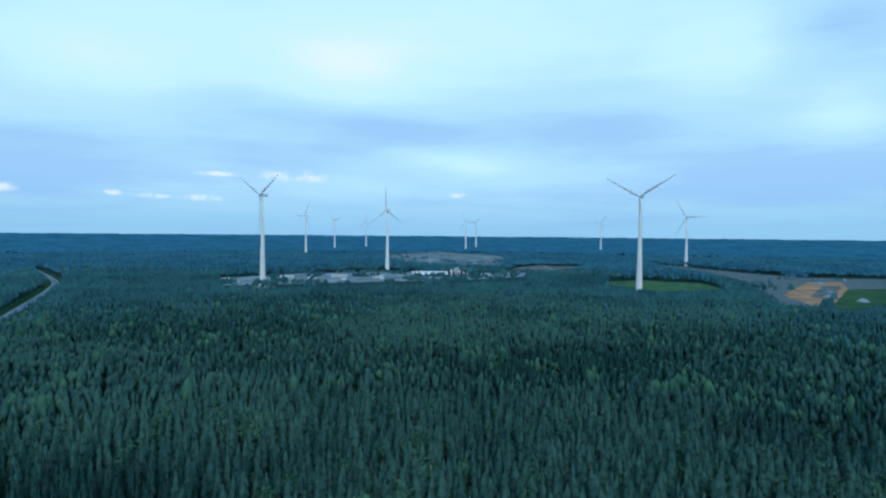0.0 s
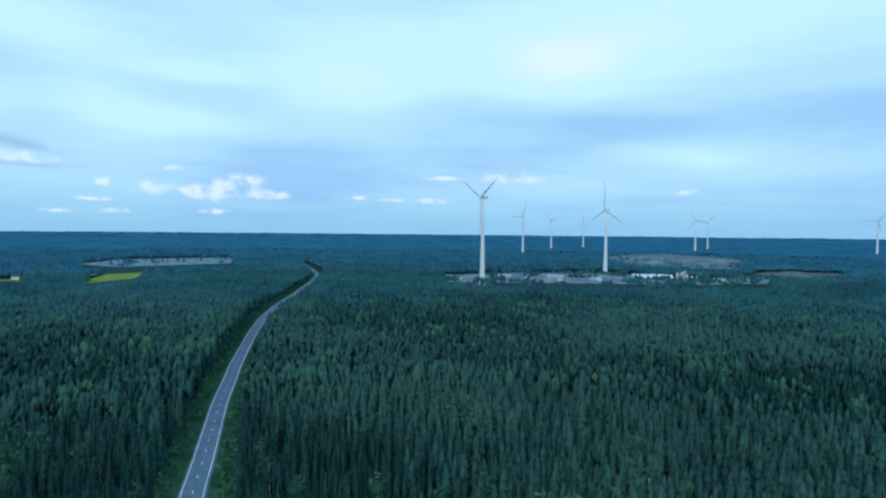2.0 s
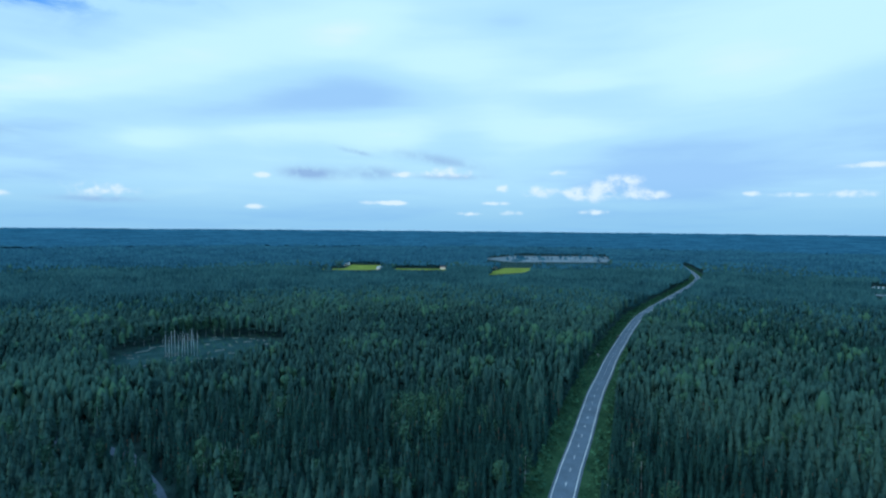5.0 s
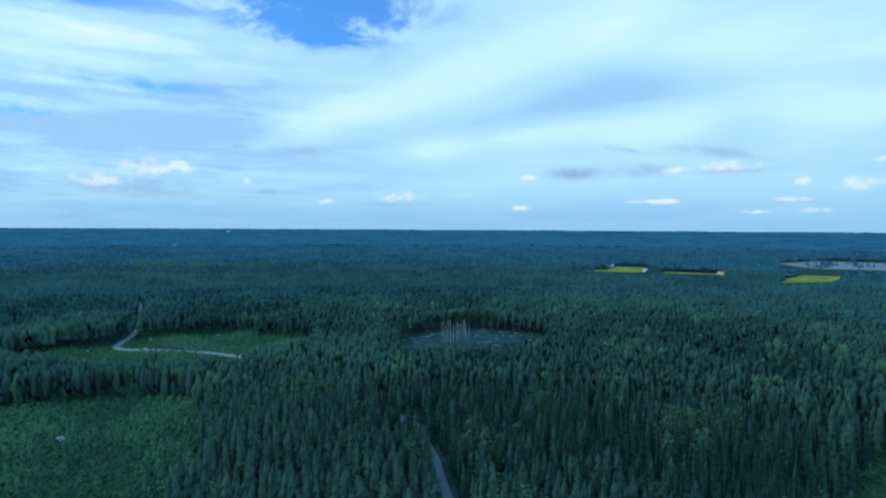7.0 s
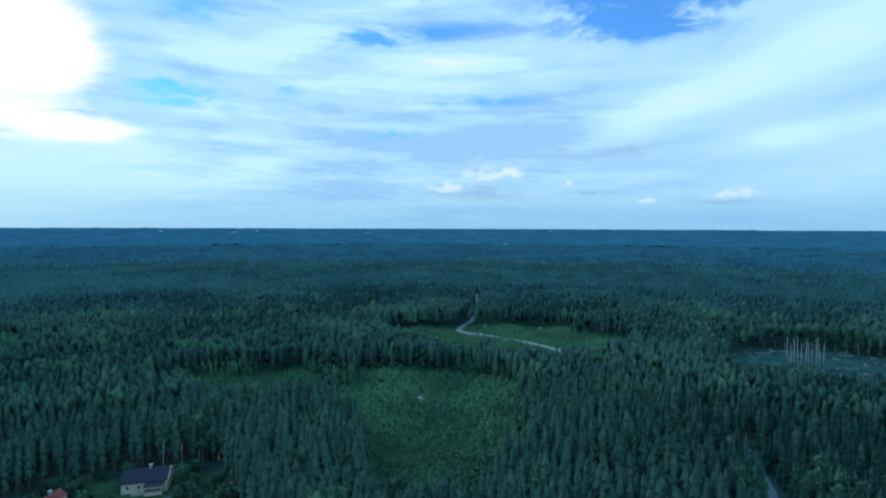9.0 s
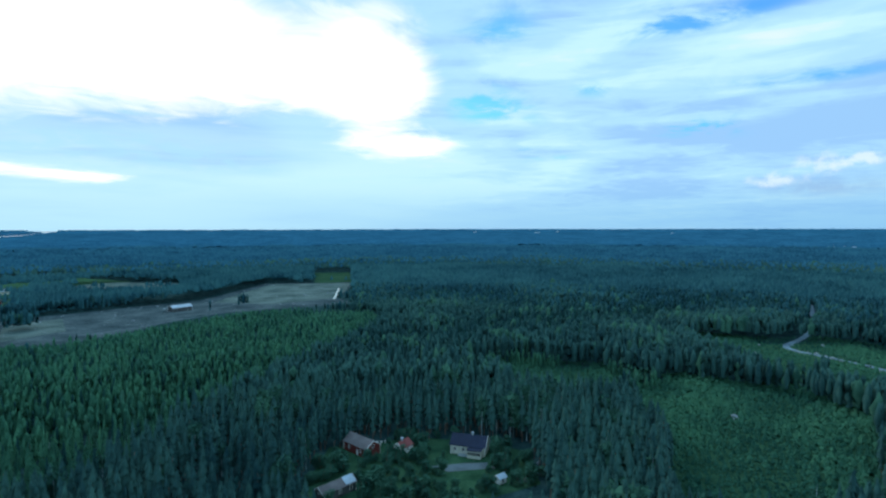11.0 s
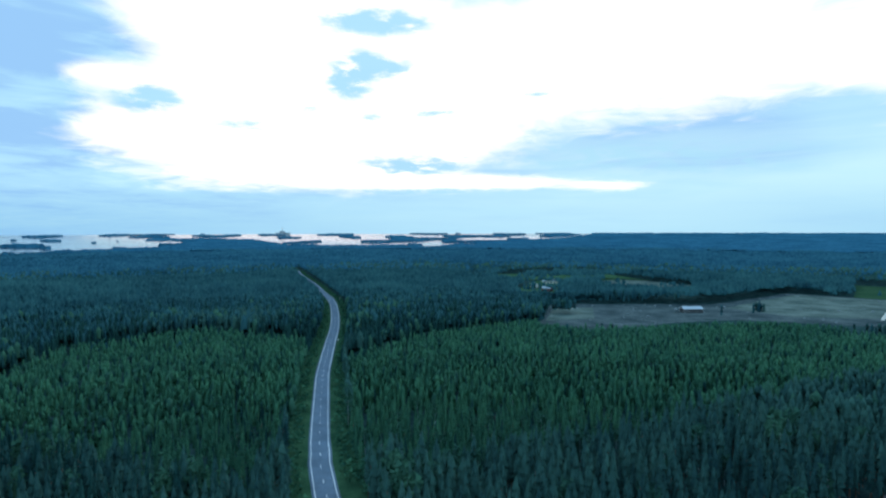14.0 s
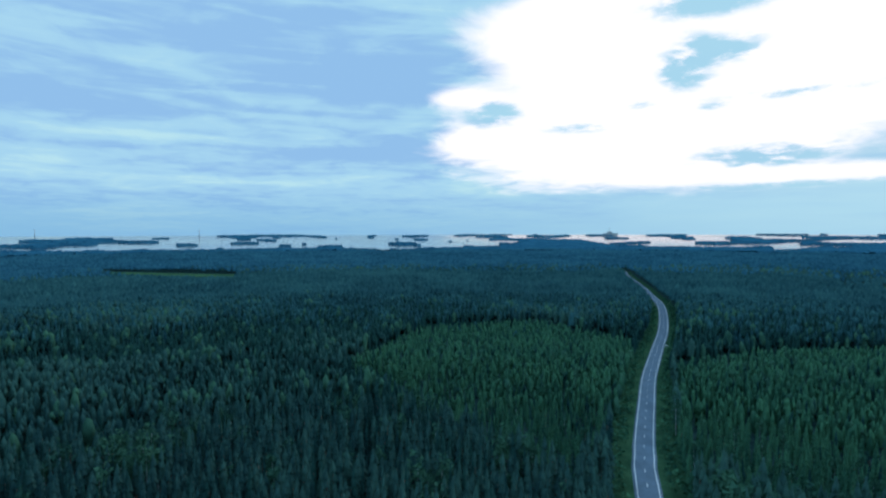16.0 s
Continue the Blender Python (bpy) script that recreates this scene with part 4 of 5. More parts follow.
for px, py, s in PADS:
    open_land |= np.hypot(X - px, Y - py) < 22
top = np.where(open_land | is_water(A, D), -6.0, top * shrink)
V = np.stack([X.ravel(), Y.ravel(), (ground_z(D) + top).ravel()], 1)
k = len(fd)
ii, jj = np.meshgrid(np.arange(len(fa) - 1), np.arange(k - 1), indexing="ij")
q = (ii * k + jj).ravel()
T = np.concatenate([np.stack([q, q + 1, q + k + 1], 1), np.stack([q, q + k + 1, q + k], 1)])[:, ::-1]
tagged(new("distant_forest", big_mesh("distant_forest", V, T, M_FAR_HAZED, smooth=False)), "distant conifer forest to the skyline, coloured blue for haze", "forest", kind="stuff")


# ---- single trees near the camera's round ----
def branch_mesh(name, kind, seed):
    if kind == "bush":
        v, t = leafy(460, seed, 0.02, 0.26, 0.06)
    elif kind == "birch":
        v, t = leafy(420, seed, leaf=0.05)
    elif kind == "pine":
        v, t = crown(10, 10, PINE_W, 0.55, 0.34, seed)
    elif kind == "young":
        v, t = crown(9, 9, YOUNG_W, 0.6, 0.08, seed)
    else:
        v, t = crown(13, 11, SPRUCE_W, 0.7, 0.14, seed)
    return big_mesh(name, v, t, LOOK["birch" if kind == "bush" else kind][0], np.full(len(v), 0.35 + 0.3 * (seed % 3) / 2))


def trunk_mesh(mat, reach):
    bm = bmesh.new()
    rings = [[bm.verts.new((r * math.cos(a) + b, r * math.sin(a), z * reach)) for a in np.arange(0, 6.28, 6.2832 / 7)] for z, r, b in ((0, 0.013, 0), (0.3, 0.010, 0.004), (0.7, 0.006, 0.002), (1, 0.002, 0.0))]
    for lo, hi in zip(rings, rings[1:]):
        for i in range(7):
            bm.faces.new((lo[i], lo[(i + 1) % 7], hi[(i + 1) % 7], hi[i]))
    for z in (0.35, 0.5, 0.65):
        a = z * 40
        tip = bm.verts.new((0.09 * math.cos(a), 0.09 * math.sin(a), (z + 0.06) * reach))
        bm.faces.new((rings[1][0], rings[2][int(a) % 7], tip))
    me = bpy.data.meshes.new("trunk")
    bm.to_mesh(me)
    bm.free()
    me.materials.append(mat)
    return me


TREES = {}
WORDS = {"spruce": ("spruce_tree", "dark green pointed spruce in the forest"), "pine": ("pine_tree", "grey-green round-topped pine in the forest"),
         "young": ("young_conifer", "bright green young conifer in a plantation"), "birch": ("birch_tree", "light green birch with a pale trunk"), "bush": ("garden_bush", "dense green leafy bush round the wooden houses")}
for kind in WORDS:
    for s in range(3):
        trunk, leaves = trunk_mesh(M_PALEBARK if kind == "birch" else M_BARK, 0.96), branch_mesh("crown", kind, 300 + s)
        TREES[kind, s] = (trunk, leaves)


def tree(kind, x, y, h, wide=1.0, label="", group="forest trees"):
    name, words = WORDS[kind]
    ob = empty(name, pose(x, y, 0, 0, 0, rng.uniform(0, 360)) @ Matrix.Diagonal((h * wide, h * wide, h, 1)), label or words, "tree", group)
    trunk, leaves = TREES[kind, int(rng.integers(0, 3))]
    for n, me in (("trunk", trunk), ("crown", leaves)):
        o = new(n, me)
        o.parent = ob
    return ob


for kind, x, y, h in SINGLE[:190]:
    tree(kind, x, y, h, rng.uniform(0.9, 1.15))
HOMES = ((-59, -201.5, 9.5), (-73, -193.5, 6), (-96, -180.5, 9.5), (-39, -173, 8.5), (-91, -153, 4), (-87, -170, 9))
made = 0
while made < 120:
    x, y = float(rng.uniform(-118, -26)), float(rng.uniform(-210, -140))
    if not inside(np.array([x]), np.array([y]), ZONES["house_yard"])[0] or any(math.hypot(x - a, y - b) < r for a, b, r in HOMES):
        continue
    made += 1
    tall = float(rng.uniform(2.2, 7.0))
    tree("bush", x, y, tall, float(rng.uniform(1.3, 1.9)) * (0.8 if tall > 6 else 1.0))
for i in range(14):
    tree("birch", -182 + float(rng.normal(0, 7)), 17 + float(rng.normal(0, 6)), float(rng.uniform(15, 19)), 0.75, "slim birch with a long pale trunk beside the lane", "lane birches")
for i in range(22):
    tree("birch", -462 + float(rng.normal(0, 4)) + 0.25 * abs(i - 11) * 2, -30 + 6.2 * i, float(rng.uniform(14, 19)), 0.7, "slim pale-trunked birch at the edge of a clearing", "edge birches")
for x, y, h in ((-118, -184, 19), (-122, -178, 17), (-126, -170, 18), (-150, -82, 15), (-128, -120, 14), (-121, -128, 16), (-117, -136, 15), (-124, -134, 13)):
    tree("birch", x, y, h, 1.15, "tall light green birch at the edge of regrowth", "tall birches")

# bare birch stems left standing in the felled clearing
for i in range(11):
    x, y, h = -404 + 0.45 * i + rng.normal(0, 1.5), 13 + 1.9 * i, rng.uniform(15, 19)
    snag = empty("standing_stem", pose(x, y, 0, rng.normal(0, 1.5), rng.normal(0, 1.5), 40 * i), "pale bare birch stem standing in a felled clearing", "tree trunk", "standing stems")
    part("trunk", lathe([(0.26, 0), (0.2, h * 0.5), (0.1, h)], 6), M_PALEBARK, snag)
    part("branch", boxed((0.35, 0, h * 0.8), (0.8, 0.08, 0.08)), M_PALEBARK, snag)


# ---- wind turbines ----
def blade_mesh(length):
    bm, rings = bmesh.new(), []
    for u, chord, thick, twist in ((0, 2.2, 2.2, 0), (0.06, 2.4, 2.0, 5), (0.2, 3.9, 1.0, 18), (0.45, 2.7, 0.6, 9), (0.75, 1.7, 0.35, 3), (0.96, 0.8, 0.16, 0), (1.0, 0.15, 0.06, 0)):
        c, s = math.cos(radians(twist)), math.sin(radians(twist))
        ring = []
        for i in range(10):
            a = 2 * math.pi * i / 10
            p, q = chord * 0.5 * math.cos(a) - chord * 0.12 * (u > 0.1), thick * 0.5 * math.sin(a)
            ring.append(bm.verts.new((p * c - q * s, p * s + q * c - 1.8 * u * u, 1.2 + (length - 1.2) * u)))
        rings.append(ring)
    for lo, hi in zip(rings, rings[1:]):
        for i in range(10):
            bm.faces.new((lo[i], lo[(i + 1) % 10], hi[(i + 1) % 10], hi[i])).smooth = True
    bm.faces.new(rings[-1])
    return bm


def wind_turbine(x, y, ground, size, hub, facing, first, label):
    t = empty("wind_turbine", pose(x, y, ground), label, "wind turbine", "wind farm")
    h = hub * size
    part("tower", lathe([(r * size, z * h) for r, z in ((5.3, 0), (4.9, 0.04), (4.1, 0.2), (3.2, 0.45), (2.5, 0.7), (2.0, 0.985))], 24), M_TOWER, t, "tapered white tower")
    part("foundation", lathe([(8.5 * size, 0), (8.2 * size, 0.5), (5.6 * size, 0.9)], 24), M_STONE, t, "round concrete foundation")
    part("tower_door", boxed((0, -5.25 * size, 2.4 * size), (1.4 * size, 0.4, 2.6 * size), bevel=0.1), M_STEEL, t)
    bm = boxed((0, 3.0, 0), (4.2, 12.5, 4.2), bevel=0.7)
    box(bm, (0, 7.2, 2.6), (3.4, 2.4, 1.1), bevel=0.2)
    me = bpy.data.meshes.new("nacelle")
    bm.to_mesh(me)
    bm.free()
    me.materials.append(M_TOWER)
    head = new("nacelle", me)
    head.parent, head.matrix_basis = t, pose(0, 0, h + 2.0 * size, 0, 0, facing) @ Matrix.Scale(size, 4)
    nose = part("hub", lathe([(2.1, 0), (2.2, 1.2), (1.7, 2.6), (0.6, 3.5)], 18), M_BLADE, head)
    nose.matrix_basis = pose(0, -3.3, 0, 90, 0, 0)
    for i in range(3):
        b = part("blade", blade_mesh(62.0), M_BLADE, head)
        b.matrix_basis = pose(0, -4.8, 0, 0, first + 120 * i, 0)
    return t


for (a, d, hub, first), (x, y, s) in zip(TURBINES, PADS):
    far = "distant " if d > 1500 else ""
    wind_turbine(x, y, float(ground_z(math.hypot(x, y))), s, hub, -38, first, far + "white three-bladed wind turbine standing above the forest")


# ---- wooden houses ----
def house(name, m, long, deep, eaves, ridge, wall, roof, label, windows=3, trim=M_WHITE, chimney=True, category="house", gable_window=True, door=True):
    """A gabled house: x along the ridge; the front looks to -y."""
    t = empty(name, m, label, category, "houses")
    bm = bmesh.new()
    prism(bm, [(-deep / 2, 0), (deep / 2, 0), (deep / 2, eaves), (0, ridge - 0.12), (-deep / 2, eaves)], -long / 2, long / 2)
    body = part("wall", bm, wall, t)
    slope = math.atan2(ridge - eaves, deep / 2)
    run = math.hypot(ridge - eaves, deep / 2) + 0.55
    for side in (-1, 1):
        bm = boxed((0, 0, 0), (long + 0.9, run, 0.16), bevel=0.03)
        bmesh.ops.rotate(bm, verts=bm.verts, cent=(0, 0, 0), matrix=Matrix.Rotation(side * -slope, 3, "X"))
        mid = (deep / 2 + 0.5 * math.cos(slope)) / 2
        bmesh.ops.translate(bm, verts=bm.verts, vec=(0, side * mid, ridge - mid * math.tan(slope) + 0.08))
        part("roof", bm, roof, t)
        bm = boxed((0, 0, 0), (0.12, run, 0.28))
        bmesh.ops.rotate(bm, verts=bm.verts, cent=(0, 0, 0), matrix=Matrix.Rotation(side * -slope, 3, "X"))
        bmesh.ops.translate(bm, verts=bm.verts, vec=(long / 2 + 0.48, side * mid, ridge - mid * math.tan(slope)))
        part("bargeboard", bm, trim, t)
        bm = bmesh.new()
        for e in (-1, 1):
            box(bm, (e * long / 2, side * deep / 2, eaves / 2), (0.2, 0.2, eaves))
        part("corner_board", bm, trim, t)
    spots = [(-long / 2 + long * (i + 0.5) / windows, -deep / 2, 0) for i in range(windows)] + [(-long / 2 + long * (i + 0.5) / windows, deep / 2, 180) for i in range(windows)]
    if gable_window:
        spots += [(long / 2, 0, 90), (-long / 2, 0, -90)]
    for x, y, r in spots:
        z = eaves * 0.55 if abs(r) != 90 else eaves + 0.1
        frame_bm = bmesh.new()
        for c, s in (((-0.55, -0.04, 0), (0.12, 0.14, 1.4)), ((0.55, -0.04, 0), (0.12, 0.14, 1.4)), ((0, -0.04, 0.66), (1.22, 0.14, 0.12)), ((0, -0.04, -0.66), (1.22, 0.14, 0.12)), ((0, -0.04, 0), (0.07, 0.1, 1.3))):
            box(frame_bm, c, s)
        f = part("window", frame_bm, trim, t)
        f.matrix_basis = pose(x, y, z, 0, 0, r)
        part("pane", boxed((0, -0.01, 0), (1.0, 0.06, 1.22)), M_GLASS, f)
    if door:
        d = part("door", boxed((long * 0.12, -deep / 2 - 0.03, 1.05), (1.0, 0.1, 2.1), bevel=0.02), trim, t)
        part("handle", boxed((long * 0.12 + 0.38, -deep / 2 - 0.1, 1.05), (0.05, 0.06, 0.18)), M_STEEL, d)
    if chimney:
        c = part("chimney", boxed((long * 0.08, 0, ridge + 0.3), (0.8, 0.8, 1.4)), M_STONE, t)
        part("chimney_cap", boxed((long * 0.08, 0, ridge + 1.05), (0.95, 0.95, 0.1)), M_PALEROOF, c)
    return t


house("red_barn", pose(-59, -201.5, 0.1, 0, 0, 108), 13.5, 7.0, 3.6, 6.0, M_RED, M_GREYROOF, "red ochre barn with a worn grey-brown roof", 2, chimney=False, category="barn")
house("cabin", pose(-73, -193.5, 0.1, 0, 0, 28), 6.2, 4.6, 2.6, 4.4, M_WHITE, M_REDROOF, "small white cabin with a red roof", 1, category="cabin")
home = house("farmhouse", pose(-96, -180.5, 0.1, 0, 0, 134), 13.5, 8.0, 3.6, 6.6, M_CREAM, M_DARKROOF, "cream wooden farmhouse with a dark blue sheet roof", 4)
porch = part("veranda", boxed((3.2, -5.4, 1.5), (5.2, 3.0, 3.0), bevel=0.05), M_CREAM, home, "glazed veranda on the house front")
part("veranda_roof", boxed((3.2, -5.5, 3.1), (5.8, 3.6, 0.2), bevel=0.04), M_DARKROOF, porch)
for i in range(6):
    part("pane", boxed((1.15 + 0.82 * i, -6.92, 1.8), (0.6, 0.06, 1.1)), M_GLASS, porch)
part("step", boxed((-1.6, -5.0, 0.2), (3.6, 2.2, 0.4), bevel=0.05), M_STONE, home)
house("storehouse", pose(-39, -173, 0.1, 0, 0, 18), 13.0, 5.0, 3.0, 4.6, M_GREYWOOD, M_GREYROOF, "grey weathered storehouse with white trim", 3, chimney=False, category="shed")
part("sheet_roofing", boxed((0, 0, 0), (4.2, 3.2, 0.06)), M_PALEROOF, None)
sheet = bpy.data.objects["sheet_roofing"]
sheet.parent = bpy.data.objects["storehouse"]
sheet.matrix_basis = pose(-4.4, 1.35, 4.0, -32.6, 0, 0)
tagged(sheet, "pale new sheet on part of the roof")
house("garden_shed", pose(-91, -153, 0.1, 0, 0, 10), 3.0, 2.6, 2.1, 2.9, M_WHITE, M_PALEROOF, "little white garden shed with a pale roof", 1, chimney=False, category="shed", gable_window=False)
for i in range(5):
    hive = part("beehive", boxed((-64 - 1.6 * i, -206 + 0.3 * i, 0.55), (0.55, 0.55, 0.9), 0.3 * i, 0.03), M_WHITE)
    tagged(hive, "small white beehive on the lawn", "beehive", "beehives")
for i, (x, y) in enumerate(((-97, -150), (-99, -149), (-101, -150.5), (-112, -158), (-95, -163))):
    tagged(part("garden_stone", lathe([(0.7, 0), (0.8, 0.3), (0.5, 0.7), (0.15, 0.85)], 7), M_STONE), "pale granite stone on the lawn", "stone", "garden stones").location = (x, y, 0.1)
flag = empty("flagpole", pose(-111, -184, 0), "slender white flagpole beside the farmhouse", "flagpole")
part("pole", lathe([(0.07, 0), (0.04, 9)], 8), M_WHITE, flag)
part("knob", lathe([(0.02, 9), (0.12, 9.12), (0.02, 9.25)], 8), M_STEEL, flag)

# far farms
for x, y, r, L, roof, wall in ((-1211, 341, 20, 22, M_PALEROOF, M_WHITE), (-1231, 435, 50, 14, M_PALEROOF, M_WHITE), (-1080, 457, 35, 16, M_PALEROOF, M_WHITE), (-1022, 706, 60, 24, M_PALEROOF, M_WHITE),
                               (-1036, 588, 30, 15, M_GREYROOF, M_WHITE), (-954, 594, 40, 16, M_PALEROOF, M_RED), (-1105, -12, 10, 13, M_PALEROOF, M_WHITE), (-1131, 28, 80, 16, M_GREYROOF, M_RED),
                               (188, -842, 120, 17, M_PALEROOF, M_WHITE), (176, -914, 15, 26, M_PALEROOF, M_CREAM), (160, -797, 160, 14, M_PALEROOF, M_RED), (-1180, 225, 70, 14, M_PALEROOF, M_WHITE)):
    house("farm_building", pose(x, y, 0.1, 0, 0, r), L, 8.5, 4.2, 6.8, wall, roof, "distant farm building with a pale roof among trees", 3, category="farm building")
barn = house("field_barn", pose(-23, -640, 0.1, 0, 0, 25), 21, 10, 4.2, 6.4, M_GREYWOOD, M_PALEROOF, "grey field barn with a pale blue sheet roof", 2, chimney=False, category="barn", gable_window=False)
for x in (-7, 0, 7):
    part("post", boxed((x, -7.2, 1.6), (0.25, 0.25, 3.2)), M_TIMBER, barn)
part("lean_to", boxed((0, -6.6, 3.4), (20, 4.0, 0.15)), M_PALEROOF, barn)

# ---- industrial yard ----
hall = empty("storage_hall", pose(-27, 1128, 0.1, 0, 0, 12), "white fabric-roofed storage hall with blue walls", "industrial hall")
W2 = 14.0
arch = [(-W2, 4.5)] + [(-W2 * math.cos(a), 4.5 + 6.5 * math.sin(a)) for a in np.linspace(0.15, math.pi - 0.15, 12)] + [(W2, 4.5)]
part("roof", prism(bmesh.new(), arch, -36, 36), M_FABRIC, hall, "arched white fabric roof")
bm = bmesh.new()
box(bm, (0, 0, 2.25), (72, 2 * W2 + 0.4, 4.5))
part("wall", bm, M_BLUE, hall, "blue steel wall")
for x in (-24, 0, 24):
    part("door", boxed((x, -W2 - 0.25, 2.0), (5, 0.15, 4.0)), M_STEEL, hall)
part("vent", boxed((8, -9.8, 8.8), (2.2, 1.0, 1.4)), M_STEEL, hall)
for i, (x, y, r, h) in enumerate(((18, 1108, 3.2, 15), (26, 1112, 3.2, 17), (34, 1117, 2.6, 13), (43, 1124, 2.4, 10), (52, 1133, 2.4, 9))):
    silo = empty("silo", pose(x, y, 0.1), "pale steel silo beside the storage hall", "silo", "silos")
    part("shell", lathe([(r, 2.5), (r, h), (r * 0.3, h + 1.6)], 16), M_STEEL, silo)
    for a in range(4):
        part("leg", boxed((r * 0.8 * math.cos(a * 1.571 + 0.78), r * 0.8 * math.sin(a * 1.571 + 0.78), 1.3), (0.3, 0.3, 2.6)), M_STEEL, silo)
    part("ladder", boxed((0, -r - 0.2, h * 0.5 + 1), (0.6, 0.15, h - 2)), M_STEEL, silo)
tower = empty("conveyor_tower", pose(30, 1102, 0.1), "tall steel conveyor tower beside the silos", "conveyor")
part("frame", boxed((0, 0, 9), (2.4, 2.4, 18), bevel=0.1), M_STEEL, tower)
part("head_house", boxed((0, 0, 19), (4, 4, 3), bevel=0.1), M_PALEROOF, tower)
for i in range(34):
    u = i / 33
    x, y = -405 + 520 * u + rng.normal(0, 6), 955 + 165 * u + 62 * float(rng.random()) * (1.2 - abs(u - 0.5))
    if -80 < x < 20 and y > 1090:
        continue
    L, H = float(rng.uniform(6, 20)), float(rng.uniform(1.6, 4.6))
    stack = empty("material_stack", pose(x, y, 0.1, 0, 0, float(rng.uniform(-15, 35))), "pale stack of building material on the yard", "stack", "yard stacks")
    mat = (M_STONE, M_PALEGRAVEL, M_FABRIC, M_TIMBER)[i % 4]
    n = 3
    for lay in range(n):
        part("layer", boxed((float(rng.normal(0, 0.3)), 0, H * (lay + 0.5) / n), (L * float(rng.uniform(0.85, 1)), 4.0, H / n - 0.12), bevel=0.08), mat, stack)
for x, y, r, L in ((-392, 985, 10, 12), (-300, 1050, 20, 26), (-205, 1085, 5, 30), (-128, 1080, 15, 20), (90, 1150, 25, 28), (150, 1200, 0, 20)):
    house("yard_shed", pose(x, y, 0.1, 0, 0, r), L, 9, 4.5, 6.0, M_STEEL, M_PALEROOF, "pale steel shed on the industrial yard", 2, chimney=False, category="shed", gable_window=False)
for x, y in ((560, 790), (610, 860), (575, 745), (700, 1010), (820, 1120)):
    tagged(part("gravel_heap", lathe([(9, 0), (6, 2.6), (2.5, 4.6), (0.4, 5.4)], 12), M_PALEGRAVEL), "pale cone of gravel in the pit", "gravel heap", "gravel heaps").location = (x, y, 0.1)

# long pale greenhouse and roofs far in the woods
for x, y, L in ((-2190, -1010, 130),):
    ob = house("greenhouse", pose(x, y, 4, 0, 0, 65), L, 14, 9, 13, M_PALEROOF, M_PALEROOF, "long pale greenhouse far in the woods", 4, chimney=False, category="greenhouse", gable_window=False)
for a, d, wide, tall in ((147.5, 4400, 30, 16), (141, 4350, 40, 14), (139, 4420, 22, 18), (109, 4500, 26, 15), (128, 4250, 24, 14)):
    x, y = -math.sin(radians(a)) * d, math.cos(radians(a)) * d
    block = empty("far_block", pose(x, y, float(ground_z(d)), 0, 0, a), "pale apartment block on the wooded skyline", "building", "skyline buildings")
    part("wall", boxed((0, 0, tall / 2), (wide, 12, tall)), M_WHITE, block)
    part("roof", boxed((0, 0, tall + 0.4), (wide + 1, 13, 0.8)), M_GREYROOF, block)
    for i in range(4):
        part("window", boxed((-wide / 2 + wide * (i + 0.5) / 4, -6.1, tall * 0.6), (2.2, 0.4, 3)), M_GLASS, block)
# works with chimneys on the far shore
a, d = 217.6, 4860
works = empty("far_works", pose(-math.sin(radians(a)) * d, math.cos(radians(a)) * d, float(ground_z(d)), 0, 0, a), "grey works with a chimney on the far shore", "factory")
part("boiler_house", boxed((0, 0, 16), (46, 20, 32), bevel=1), M_STEEL, works)
part("annex", boxed((40, 0, 10), (50, 20, 20), bevel=1), M_STEEL, works)
part("annex", boxed((-38, 0, 9), (34, 20, 18), bevel=1), M_STEEL, works)
part("chimney", lathe([(3.0, 0), (2.0, 62)], 12), M_STEEL, works)
for a in (258.5, 271.2):
    mast = empty("mast", pose(-math.sin(radians(a)) * 4860, math.cos(radians(a)) * 4860, float(ground_z(4860))), "thin grey mast on the skyline", "mast", "skyline masts")
    part("shaft", lathe([(2.4, 0), (1.6, 58)], 8), M_STEEL, mast)
    part("platform", lathe([(3.5, 44), (3.8, 46), (3.0, 48)], 8), M_STEEL, mast)

# ---- stones, slash and road things ----
for key, count, mat in (("clearing", 46, M_TIMBER), ("cut_far", 26, M_STONE), ("farmland", 70, M_STONE)):
    xs, ys = [p[0] for p in ZONES[key]], [p[1] for p in ZONES[key]]
    n = 0
    while n < count:
        x, y = float(rng.uniform(min(xs), max(xs))), float(rng.uniform(min(ys), max(ys)))
        if not inside(np.array([x]), np.array([y]), ZONES[key])[0]:
            continue
        n += 1
        if key == "clearing" or (key == "farmland" and n % 2):
            log = lathe([(0.3, 0), (0.26, float(rng.uniform(3, 7)))], 6)
            bmesh.ops.rotate(log, verts=log.verts, cent=(0, 0, 0), matrix=Matrix.Rotation(1.5708, 3, "X"))
            ob = tagged(part("log", log, M_TIMBER), "pale cut log lying on felled ground", "log", "logs")
            ob.matrix_basis = pose(x, y, 0.38, 0, 0, float(rng.uniform(0, 180)))
        else:
            s = float(rng.uniform(0.5, 1.5))
            ob = tagged(part("boulder", lathe([(0.9 * s, 0), (1.0 * s, 0.4 * s), (0.6 * s, 0.9 * s), (0.1, 1.05 * s)], 7), M_STONE), "pale granite boulder in the felled area", "boulder", "boulders")
            ob.matrix_basis = pose(x, y, 0.05, float(rng.normal(0, 6)), 0, float(rng.uniform(0, 360)))
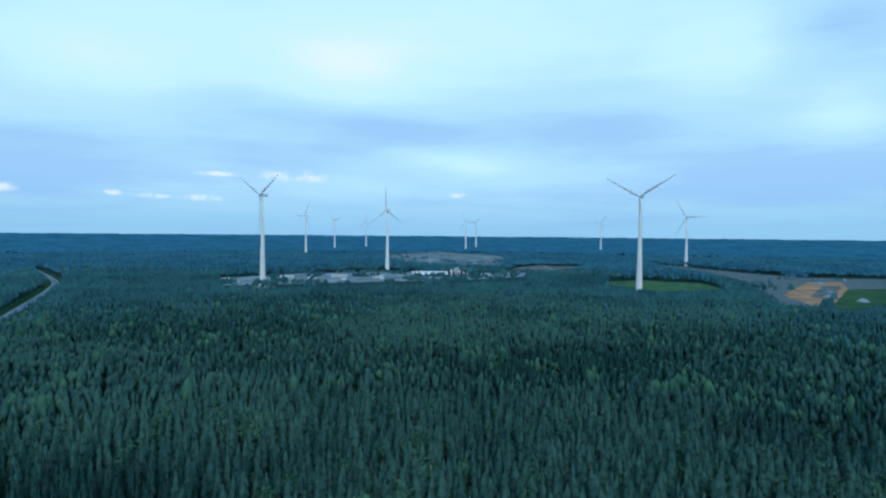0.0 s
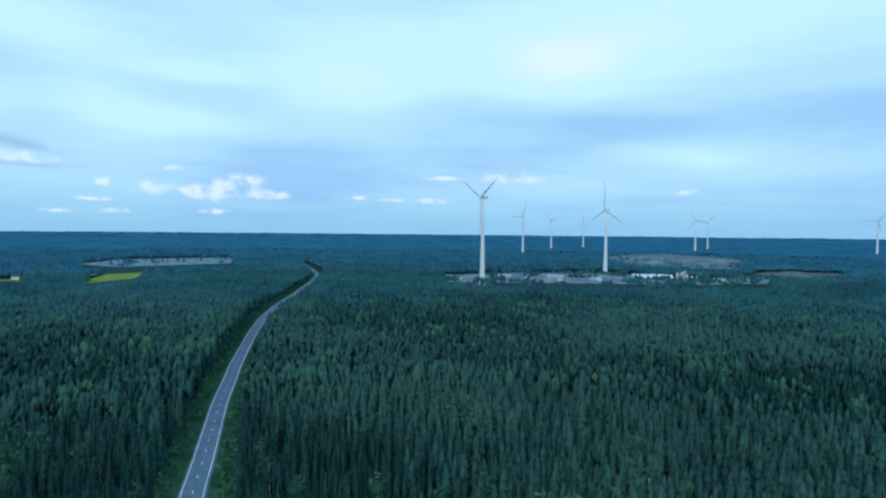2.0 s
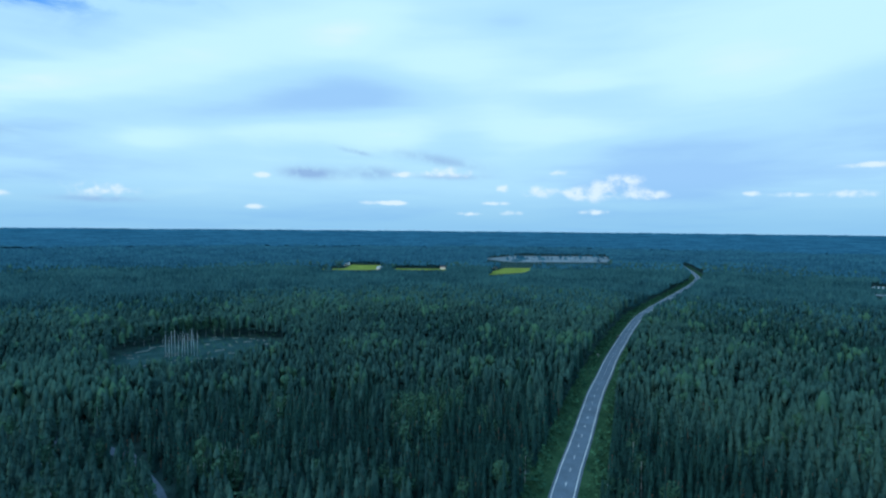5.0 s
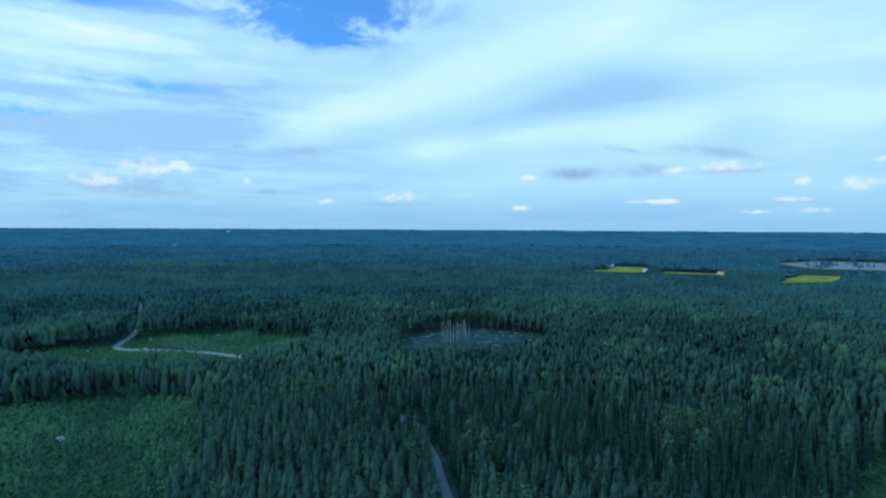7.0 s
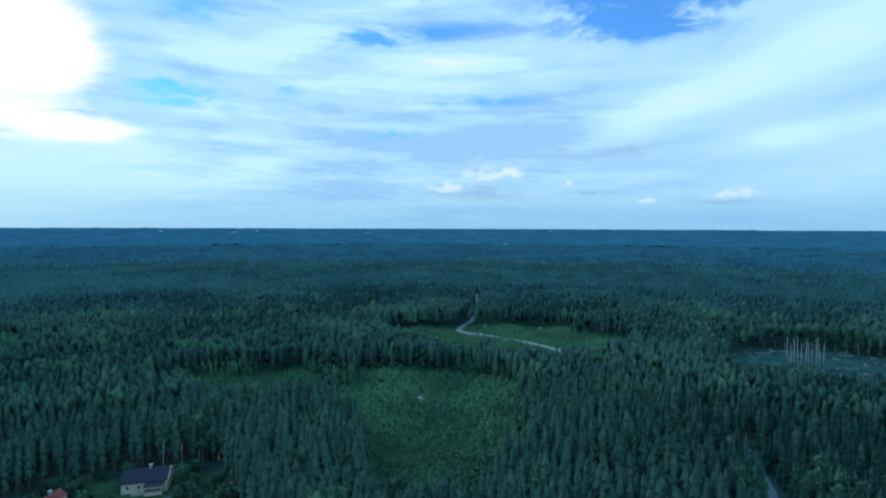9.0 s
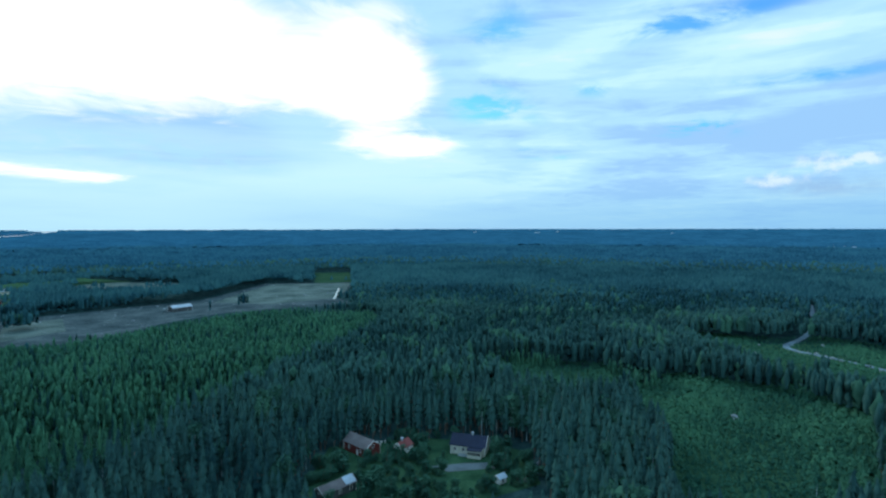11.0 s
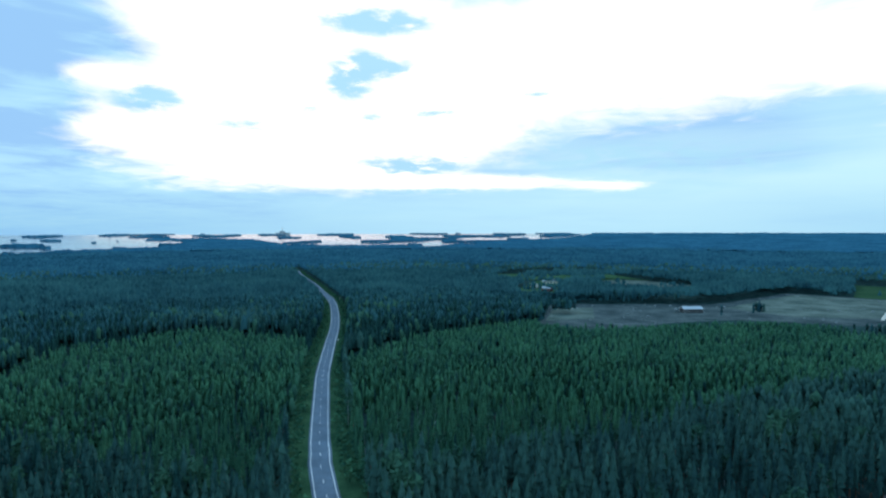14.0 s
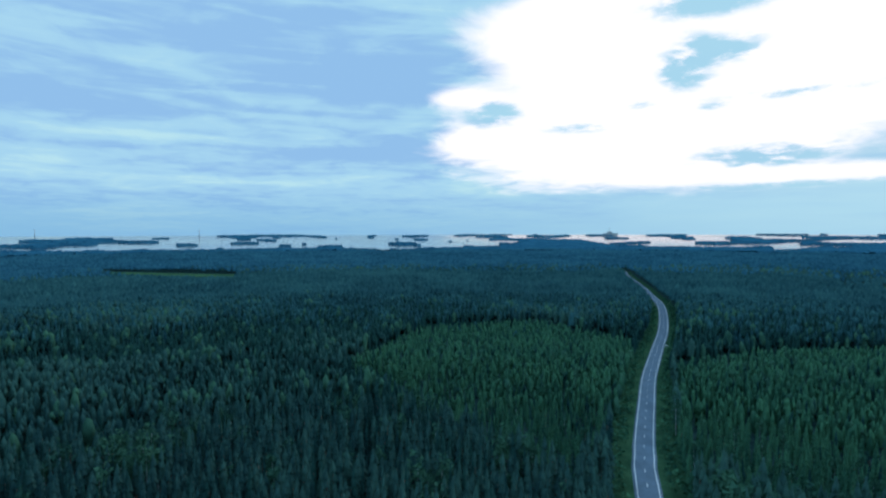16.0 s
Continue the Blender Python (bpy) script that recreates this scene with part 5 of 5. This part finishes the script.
for i in range(16):
    u = i / 15
    s = float(rng.uniform(0.6, 1.6))
    ob = tagged(part("boulder", lathe([(0.9 * s, 0), (1.0 * s, 0.4 * s), (0.6 * s, 0.9 * s), (0.1, 1.05 * s)], 7), M_STONE), "pale granite boulder beside the sandy track", "boulder", "boulders")
    ob.location = (-372 - 22 * u + float(rng.normal(0, 2)) + 4, -120 - 92 * u, 0.05)
tagged(part("boulder", lathe([(2.0, 0), (2.2, 0.8), (1.3, 1.9), (0.2, 2.3)], 8), M_STONE), "large pale boulder among green regrowth", "boulder", "boulders").location = (-220, -151, 0.05)


def road_sign(x, y, turn, blue):
    t = empty("road_sign", pose(x, y, 0.05, 0, 0, turn), "roadside sign on a steel post beside the road", "road sign", "road signs")
    part("post", lathe([(0.05, 0), (0.05, 2.6)], 8), M_STEEL, t)
    part("plate", boxed((0, -0.06, 2.4), (1.6, 0.04, 0.9), bevel=0.015), M_BLUE if blue else M_PAINT, t)


road_sign(247, -368, 30, False), road_sign(404, -590, 30, True), road_sign(386, -594, 30, False), road_sign(-268, 272, 210, False)
car = empty("car", pose(-314, 341, 0.52, 0, 0, 35), "dark car driving on the asphalt road", "car")
bm = prism(bmesh.new(), [(-2.2, 0.3), (2.2, 0.3), (2.25, 0.75), (1.2, 0.9), (0.6, 1.42), (-1.2, 1.45), (-2.0, 0.95), (-2.25, 0.8)], -0.88, 0.88)
part("body", bm, M_CAR, car)
part("windscreen", boxed((0, 0.93, 1.15), (1.5, 0.1, 0.5)), M_GLASS, car)
for x in (-0.8, 0.8):
    for y in (-1.35, 1.35):
        wheel = lathe([(0.3, -0.11), (0.33, -0.08), (0.33, 0.08), (0.3, 0.11)], 14)
        bmesh.ops.rotate(wheel, verts=wheel.verts, cent=(0, 0, 0), matrix=Matrix.Rotation(1.5708, 3, "Y"))
        tyre = part("wheel", wheel, M_TYRE, car)
        tyre.location = (x, y, 0.33)
        part("rim", boxed((math.copysign(0.1, x), 0, 0), (0.05, 0.34, 0.34), bevel=0.08), M_STEEL, tyre)
